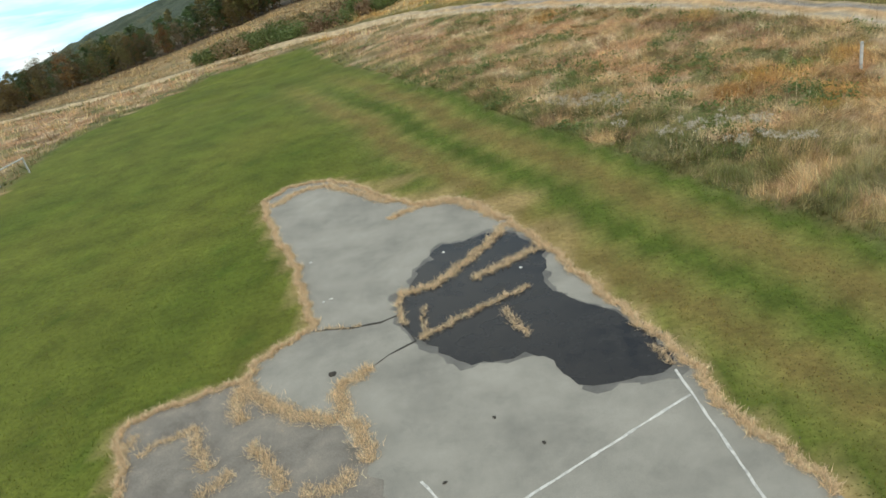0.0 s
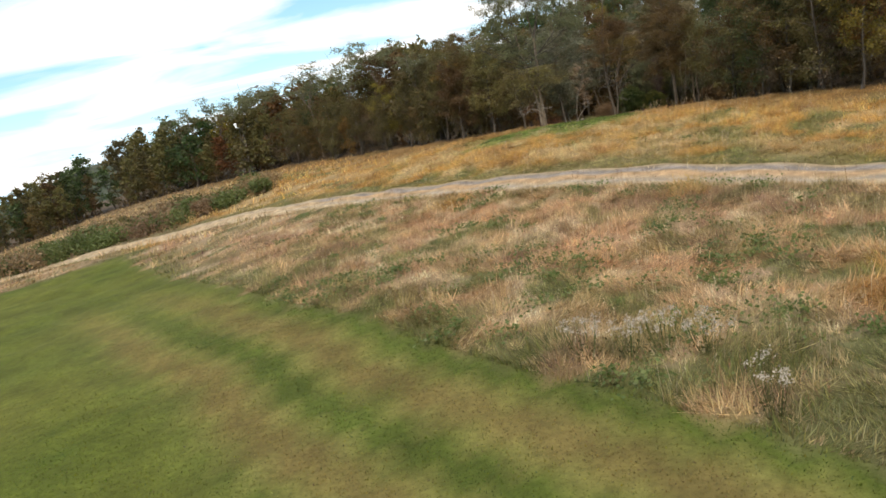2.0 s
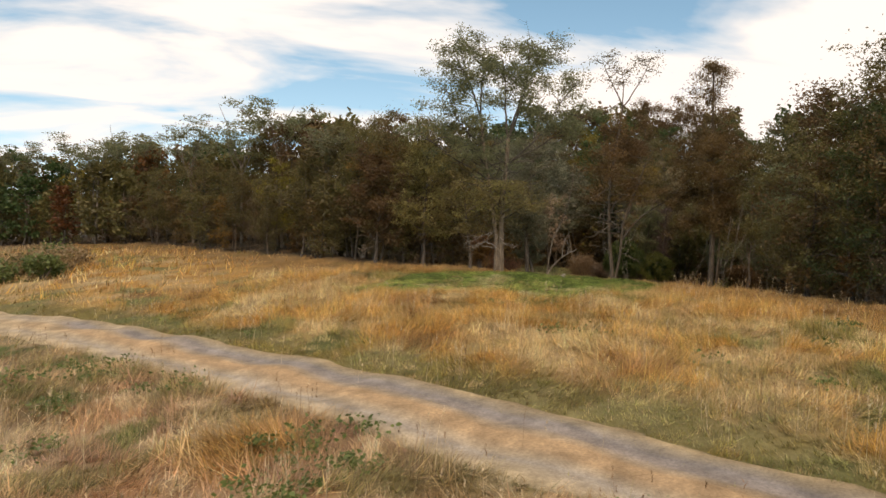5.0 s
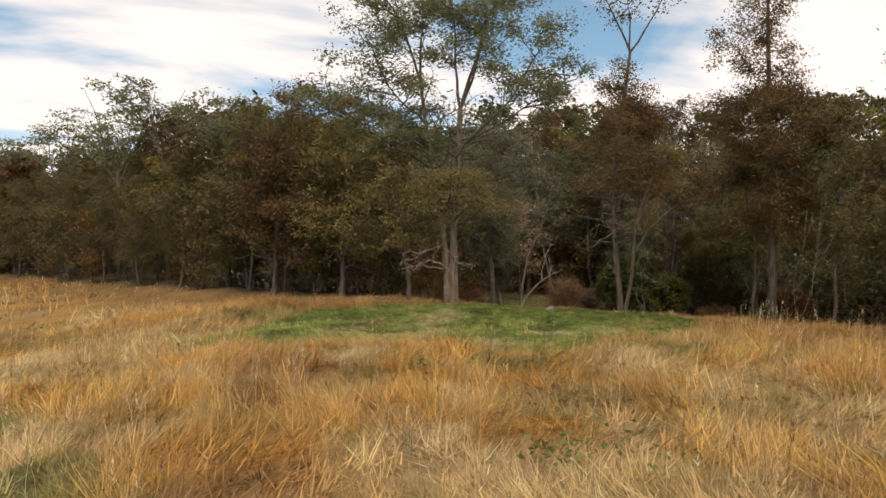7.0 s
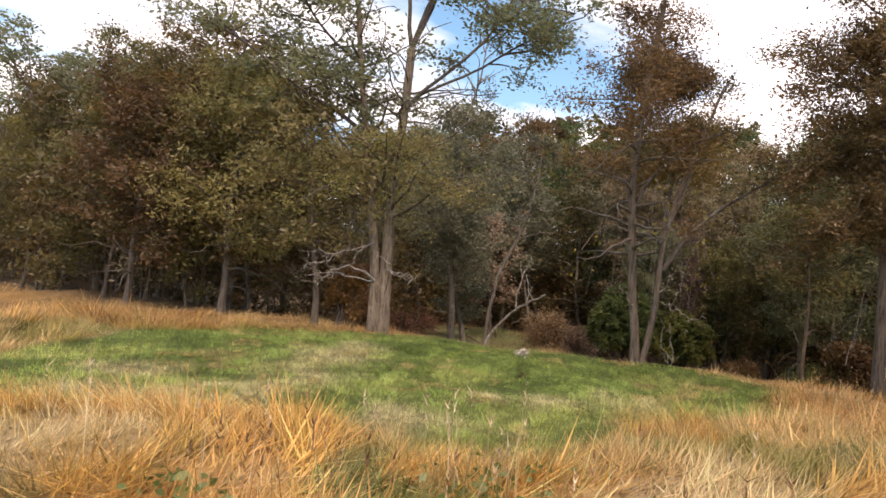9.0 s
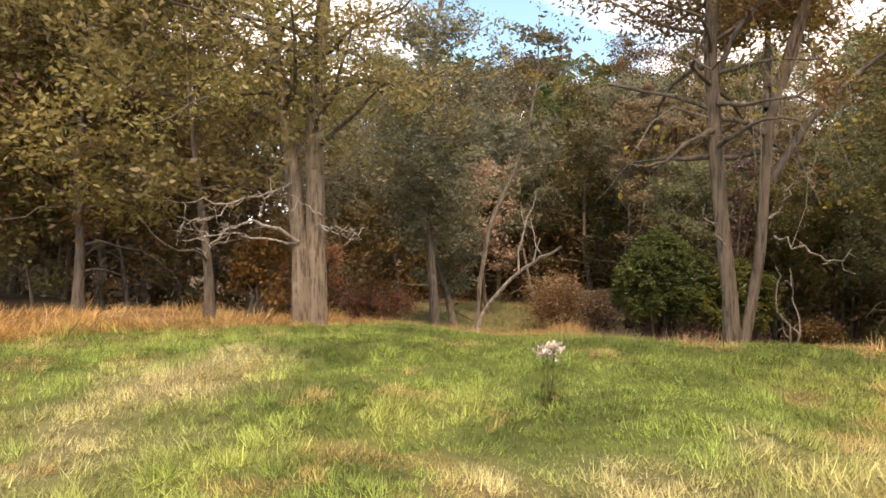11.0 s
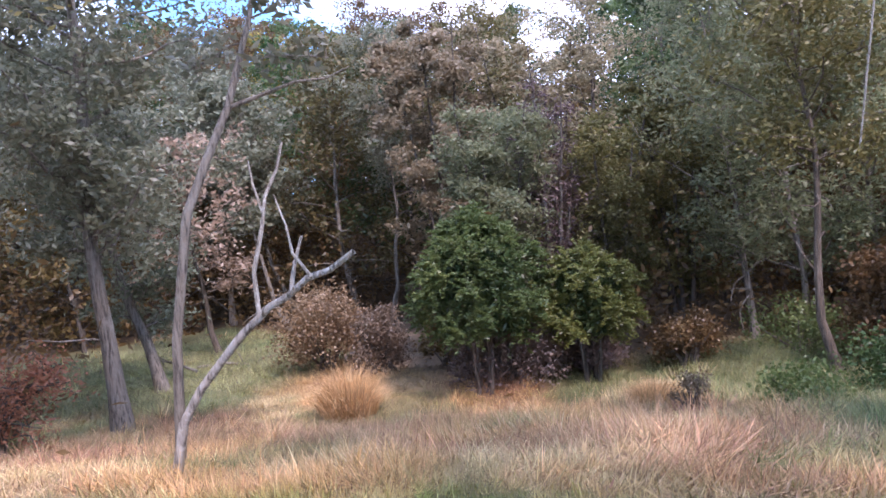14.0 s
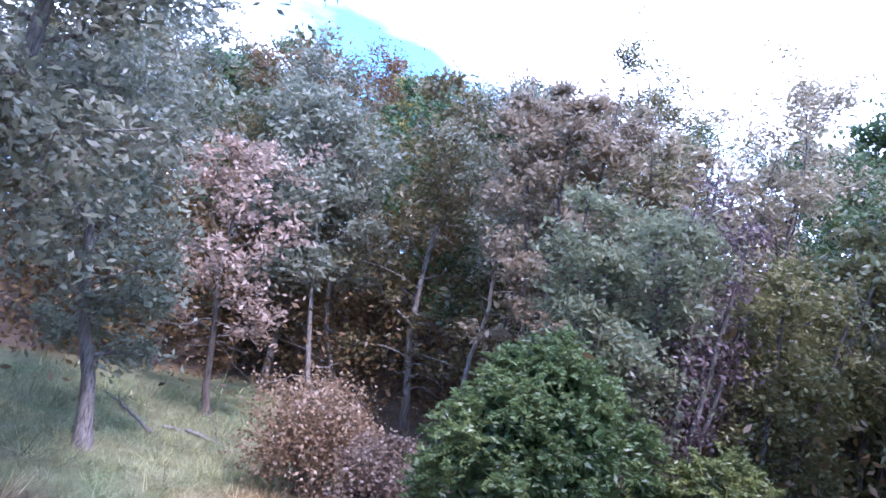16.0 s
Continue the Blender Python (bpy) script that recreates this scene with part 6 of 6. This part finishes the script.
def thicket(name, label, at, wide, tall, leaf, seed, count, size):
    """Several arching stems smothered in vines and leaves."""
    rng = np.random.RandomState(seed)
    root = new(name)
    root.location = (*at, ground_z(*at) - 0.1)
    polys, c = [], []
    for k in range(7):
        a = k * 0.9 + rng.uniform(-0.3, 0.3)
        h = tall * rng.uniform(0.62, 0.98)
        out = wide * 0.5 * rng.uniform(0.35, 0.75)
        stem = np.array([(math.cos(a) * 0.3, math.sin(a) * 0.3, 0), (math.cos(a) * out * 0.5, math.sin(a) * out * 0.5, h * 0.45), (math.cos(a) * out * 0.9, math.sin(a) * out * 0.9, h * 0.8), (math.cos(a) * out * 1.1, math.sin(a) * out * 1.1, h)])
        polys.append((stem, np.array([0.07, 0.05, 0.035, 0.015]), 6))
        p2, c2 = crown_on(rng, stem, 0.06, 12, 0.15, wide * 0.27, 0.2, 6, int(count / 590), 0.2, 0.10, 0.25, 0.35)
        polys += p2
        c.append(c2)
    part("branchwork", stems("branchwork", polys, BARK_DARK), root, kind="stuff")
    part("foliage", leaves("foliage", np.concatenate(c), size, leaf, rng), root, kind="stuff")
    tagged(root, label, "thicket")


bush("russet_bush", "low rounded bush with russet and tan leaves", (32.15, 87.3), 2.9, 1.8, LEAF_RUSSET, 53, 14000, 0.048, 0.1, 10, lumps=24)
bush("dry_brush", "twiggy brown brush between the shrubs", (32.2, 85.2), 1.9, 1.5, LEAF_TAN, 66, 7000, 0.045, 0.0, 16, lumps=18)
bush("dry_brush", "low dark brown brush beside the evergreen", (35.9, 79.9), 1.9, 1.2, LEAF_BROWN, 67, 6000, 0.045, 0.0, 16, lumps=16)
# two bushes in a dull dark colour, added to fill the shade under the evergreens
bush("dry_brush", "dull purple brush added for the dark shade under the evergreens", (33.2, 82.5), 3.0, 1.3, LEAF_PURPLE, 71, 9000, 0.045, 0.0, 20, lumps=26)
bush("dry_brush", "dull purple brush added for the dark shade under the evergreens", (34.9, 81.7), 2.4, 1.2, LEAF_PURPLE, 72, 6000, 0.045, 0.0, 16, lumps=20)
bush("weed_clump", "low green weeds in the glade grass", (32.4, 76.3), 1.6, 0.5, LEAF_WEED, 73, 3000, 0.04, 0.0, 10, lumps=14)
bush("weed_clump", "low green weeds at the glade's shaded side", (35.0, 75.6), 2.6, 0.7, LEAF_DARK, 74, 5000, 0.045, 0.0, 12, lumps=18)
bush("weed_clump", "low green weeds at the glade's shaded side", (38.2, 78.6), 2.6, 0.9, LEAF_WEED, 75, 5000, 0.045, 0.0, 12, lumps=18)
bush("withered_weed", "grey withered weed standing in the grass", (31.7, 77.6), 0.7, 0.55, LEAF_TAN, 76, 1200, 0.025, 0.0, 12, lumps=10)
bush("dry_brush", "grey twiggy brush under the vines", (33.6, 84.6), 1.8, 1.5, LEAF_BROWN, 68, 6000, 0.05, 0.0, 14, lumps=16)
bush("red_bush", "small dark red bush beside the trunk", (20.5, 78.6), 1.4, 1.7, LEAF_RUST, 54, 4500, 0.05, 0.1, 8)
thicket("tangled_vines", "tall tangle of silvery and olive vines on dead stems", (34.9, 84.0), 3.6, 6.2, LEAF_LOCUST, 55, 30000, 0.058)
thicket("tangled_vines", "tall tangle of pale olive vines on dead stems", (37.4, 82.6), 3.8, 6.4, LEAF_OLIVE, 59, 30000, 0.055)
thicket("tangled_vines", "grey-green vine tangle at the rim of the glade", (39.6, 82.0), 3.8, 7.0, LEAF_OLIVE, 64, 14000, 0.08)
thicket("purple_vine", "small mass of dull purple vine leaves", (35.9, 83.2), 1.9, 6.7, LEAF_PURPLE, 60, 7000, 0.05)
thicket("brown_thicket", "rounded tan thicket behind the vines", (37.4, 88.0), 4.8, 10.2, LEAF_BUFF, 56, 30000, 0.085)
thicket("brown_thicket", "buff and olive thicket behind the vines", (40.8, 87.2), 5.0, 9.6, LEAF_BUFF, 65, 20000, 0.09)


def fallen_branches():
    """Grey broken branches lying at the foot of the salmon-leaved tree."""
    for at, turn, ln, seed in [((31.0, 91.0), -0.9, 2.6, 1), ((30.6, 91.3), -0.5, 2.0, 2), ((30.2, 90.4), 2.4, 1.8, 3)]:
        rng = np.random.RandomState(90 + seed)
        line = bent(rng, (0, 0, 0.08), (math.cos(turn), math.sin(turn), 0.12), ln, 8, 0.12, -0.015)
        lines = [(line, np.linspace(0.04, 0.012, 9), 6)]
        for _ in range(5):
            lines.append((bent(rng, at_line(line, rng.uniform(0.3, 1)), rng.normal(0, 1, 3) + (0, 0, 0.5), rng.uniform(0.3, 0.9), 4, 0.3), np.linspace(0.014, 0.004, 5), 4))
        ob = new("fallen_branch", stems("fallen_branch", lines, BARK_GREY))
        ob.location = (*at, ground_z(*at))
        tagged(ob, "grey broken branch lying in the grass", "branch", "fallen branches")


fallen_branches()
thicket("rust_shrub", "arching rust-red shrub at the glade's edge", (24.6, 85.8), 3.4, 1.9, LEAF_RED, 57, 6500, 0.048)
thicket("rust_shrub", "straggling rust and tan shrub under the trees", (22.2, 83.0), 2.0, 2.7, LEAF_RED, 61, 5500, 0.045)
bush("grey_shrub", "low grey-brown shrub at the glade's edge", (37.2, 76.4), 2.6, 2.2, LEAF_BROWN, 63, 8000, 0.06, 0.1, 10, lumps=20)


def grass_mound(at, wide, tall, seed):
    rng = np.random.RandomState(seed)
    n = 2600
    r, a = wide * 0.5 * np.sqrt(rng.uniform(0, 1, n)), rng.uniform(0, 6.28, n)
    x, y = np.cos(a) * r * 0.6, np.sin(a) * r * 0.6
    t = tall * (1 - 0.5 * (r / (wide * 0.5)) ** 2) * rng.uniform(0.6, 1.15, n)
    tint = np.clip(np.array([0.62, 0.40, 0.19]) * (1 + 0.22 * rng.normal(0, 1, (n, 1))), 0.08, 0.8)
    me = blade_mesh("grass_mound", x, y, np.zeros(n), t, np.full(n, 0.010), np.clip(r / wide * 1.3 + rng.normal(0.25, 0.32, n), 0, 1.25), a + rng.normal(0, 1.1, n), tint)
    ob = new("grass_mound", me)
    ob.location = (*at, ground_z(*at))
    tagged(ob, "bushy mound of straw-coloured grass", "grass")


for k, (x, y, w, t) in enumerate([(29.9, 83.3, 1.5, 1.0), (31.9, 78.3, 1.1, 0.5)]):
    grass_mound((x, y), w, t, 70 + k)

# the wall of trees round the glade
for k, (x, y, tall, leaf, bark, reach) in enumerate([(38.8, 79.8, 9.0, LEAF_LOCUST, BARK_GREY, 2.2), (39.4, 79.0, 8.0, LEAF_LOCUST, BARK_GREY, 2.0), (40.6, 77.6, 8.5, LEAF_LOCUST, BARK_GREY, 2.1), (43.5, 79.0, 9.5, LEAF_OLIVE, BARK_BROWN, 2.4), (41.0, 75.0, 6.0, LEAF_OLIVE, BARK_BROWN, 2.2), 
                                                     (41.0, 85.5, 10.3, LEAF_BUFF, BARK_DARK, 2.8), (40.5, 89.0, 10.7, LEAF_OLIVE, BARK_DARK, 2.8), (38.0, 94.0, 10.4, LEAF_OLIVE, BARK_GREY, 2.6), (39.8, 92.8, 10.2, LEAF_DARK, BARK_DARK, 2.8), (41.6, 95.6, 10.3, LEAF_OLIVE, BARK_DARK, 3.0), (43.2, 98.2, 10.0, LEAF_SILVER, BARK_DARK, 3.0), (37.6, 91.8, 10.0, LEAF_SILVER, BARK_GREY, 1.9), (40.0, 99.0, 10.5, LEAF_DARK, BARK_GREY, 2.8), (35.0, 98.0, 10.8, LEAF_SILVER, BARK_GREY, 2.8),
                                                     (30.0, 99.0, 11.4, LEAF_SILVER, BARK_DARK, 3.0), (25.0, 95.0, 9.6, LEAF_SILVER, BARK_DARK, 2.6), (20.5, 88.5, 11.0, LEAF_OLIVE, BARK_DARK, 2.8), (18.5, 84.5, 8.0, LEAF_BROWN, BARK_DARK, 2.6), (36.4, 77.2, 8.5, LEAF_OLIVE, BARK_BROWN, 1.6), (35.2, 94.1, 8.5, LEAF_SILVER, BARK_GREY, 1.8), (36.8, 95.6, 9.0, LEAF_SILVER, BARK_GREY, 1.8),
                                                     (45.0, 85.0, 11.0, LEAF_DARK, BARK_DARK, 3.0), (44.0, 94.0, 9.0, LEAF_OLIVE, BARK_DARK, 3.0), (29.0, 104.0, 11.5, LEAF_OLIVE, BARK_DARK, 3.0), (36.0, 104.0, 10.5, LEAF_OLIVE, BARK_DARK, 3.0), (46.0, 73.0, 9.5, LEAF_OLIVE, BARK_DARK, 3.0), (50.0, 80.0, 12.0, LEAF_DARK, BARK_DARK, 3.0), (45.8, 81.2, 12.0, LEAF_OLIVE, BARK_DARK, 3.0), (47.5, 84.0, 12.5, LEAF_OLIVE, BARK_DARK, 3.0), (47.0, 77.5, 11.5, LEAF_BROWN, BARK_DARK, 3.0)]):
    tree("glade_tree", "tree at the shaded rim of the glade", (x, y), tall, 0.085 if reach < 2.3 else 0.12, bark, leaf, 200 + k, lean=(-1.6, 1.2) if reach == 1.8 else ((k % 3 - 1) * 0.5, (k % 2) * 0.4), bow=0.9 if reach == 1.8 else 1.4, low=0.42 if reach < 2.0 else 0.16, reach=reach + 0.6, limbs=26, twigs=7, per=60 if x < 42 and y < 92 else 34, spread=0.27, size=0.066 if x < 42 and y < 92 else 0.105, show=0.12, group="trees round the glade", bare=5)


# ---- asters, posts, fence, bramble bank ----
def aster(at, wide, tall, seed):
    rng = np.random.RandomState(seed)
    x, y = at
    root = new("aster_clump")
    root.location = (x, y, ground_z(x, y))
    polys, heads = [], []
    for k in range(int(9 * wide) + 3):
        a, r = rng.uniform(0, 6.28), wide * 0.5 * math.sqrt(rng.uniform(0, 1))
        top = (math.cos(a) * r, math.sin(a) * r, tall * rng.uniform(0.72, 1.0))
        polys.append((np.array([(top[0] * 0.4, top[1] * 0.4, 0), (top[0] * 0.8, top[1] * 0.8, top[2] * 0.55), top]), np.array([0.008, 0.007, 0.004]), 3))
        heads.append(np.array(top) + rng.normal(0, 0.065 if wide > 0.3 else 0.045, (34 if wide > 0.3 else 46, 3)) * (1, 1, 0.6))
    part("stalkwork", stems("stalkwork", polys, LEAF_WEED), root, kind="stuff")
    part("blossom", leaves("blossom", np.concatenate(heads), 0.034, FLOWER, rng, 0.5, 1.1), root, "dry white flower heads", "stuff")
    n = int(90 * wide)
    low = np.stack([rng.normal(0, wide * 0.2, n), rng.normal(0, wide * 0.2, n), rng.uniform(0.05, tall * 0.4, n)], 1)
    part("greenery", leaves("greenery", low, 0.05, LEAF_OLIVE, rng, 0.3, 2.4), root, kind="stuff")
    tagged(root, "clump of white wild asters gone to seed", "wildflowers", "aster clumps")


for k, (x, y, w, h) in enumerate([(3.4, 30.8, 1.1, 0.95), (4.2, 30.3, 0.9, 0.9), (4.9, 30.0, 1.2, 1.0), (5.6, 29.3, 1.0, 0.95), (4.95, 26.4, 0.8, 1.1), (6.4, 24.4, 1.2, 1.15), (7.3, 24.1, 1.0, 1.1), (8.2, 24.2, 1.1, 1.15), (7.9, 22.6, 0.9, 1.0), (8.6, 22.2, 1.1, 1.05), (9.2, 24.0, 1.0, 1.0),
                                  (9.6, 22.0, 1.0, 0.9), (21.82, 70.58, 0.15, 0.58)]):
    aster((x, y), w, h, 300 + k)


def box_mesh(name, sx, sy, sz, material, bevel=0.01):
    bm = bmesh.new()
    bmesh.ops.create_cube(bm, size=1)
    for v in bm.verts:
        v.co = (v.co.x * sx, v.co.y * sy, (v.co.z + 0.5) * sz)
    bmesh.ops.bevel(bm, geom=bm.edges[:], offset=bevel, segments=2, affect="EDGES")
    me = bpy.data.meshes.new(name)
    bm.to_mesh(me)
    bm.free()
    me.materials.append(material)
    return me


post = new("marker_post", box_mesh("marker_post", 0.10, 0.10, 1.15, WHITE_PAINT))
post.location = (15.3, 29.1, ground_z(15.3, 29.1) - 0.05)
tagged(post, "white square marker post in the long grass", "post")


def rail_fence():
    root = new("rail_fence")
    root.location = (-27.6, 42.4, ground_z(-27.6, 42.4))
    for k in range(3):
        p = part("post", box_mesh("post", 0.08, 0.08, 1.0, WHITE_PAINT), root)
        p.location = (-0.6 * k, -2.3 * k, 0)
    r = part("rail", stems("rail", [(np.array([(0, 0, 0.96), (-0.6, -2.3, 0.96), (-1.2, -4.6, 0.96)]), np.full(3, 0.045), 8)], WHITE_PAINT), root)
    tagged(root, "short white rail fence beside the lawn", "fence")


rail_fence()
rb = random.Random(9)
for k in range(60):
    u = (k % 20) / 19
    x, y = -28 + 22.5 * u + rb.uniform(-2.4, 2.4), 82.0 + 5.0 * u + (k // 20) * 3.4 + (k % 2) * 1.6 + rb.uniform(-1.5, 1.5)
    bush("bramble_bush", "low green and brown bramble bush on the bank", (x, y), rb.uniform(3.2, 5.6), rb.uniform(0.7, 1.45), rb.choice((LEAF_WEED, LEAF_OLIVE, LEAF_WEED, LEAF_RUSSET)), 400 + k, 1000, 0.15, 0.0, 5, lumps=12, group="bramble bank")


# ---- the far wooded ridge ----
def ridge(name, label, x0, x1, y0, deep, tall, seed):
    xs, ys = np.arange(x0, x1, 9.0), np.arange(y0, y0 + deep, 9.0)
    X, Y = np.meshgrid(xs, ys)
    r = np.random.RandomState(seed)
    X, Y = X + r.uniform(-3, 3, X.shape), Y + r.uniform(-3, 3, Y.shape)
    u = smooth01((Y - y0) / (deep * 0.75))
    Z = -34 + u * tall * (0.75 + 0.25 * wave(X, Y, 420, seed)) * smooth01((X - x0) / 200) * smooth01((x1 - X) / 300) + u * r.uniform(0, 5, X.shape) + falling(X, Y)
    nx, ny = len(xs), len(ys)
    i = (np.arange(ny - 1)[:, None] * nx + np.arange(nx - 1)[None, :]).ravel()
    loops = np.stack([i, i + 1, i + nx + 1, i + nx], 1).ravel()
    me = mesh_from(name, np.stack([X, Y, Z], -1).reshape(-1, 3), loops, np.arange(len(i)) * 4, HILL)
    tagged(new(name, me), label, "hill", kind="structure")


ridge("far_ridge", "far wooded ridge in blue-green haze", -900, 300, 330, 420, 30, 61)
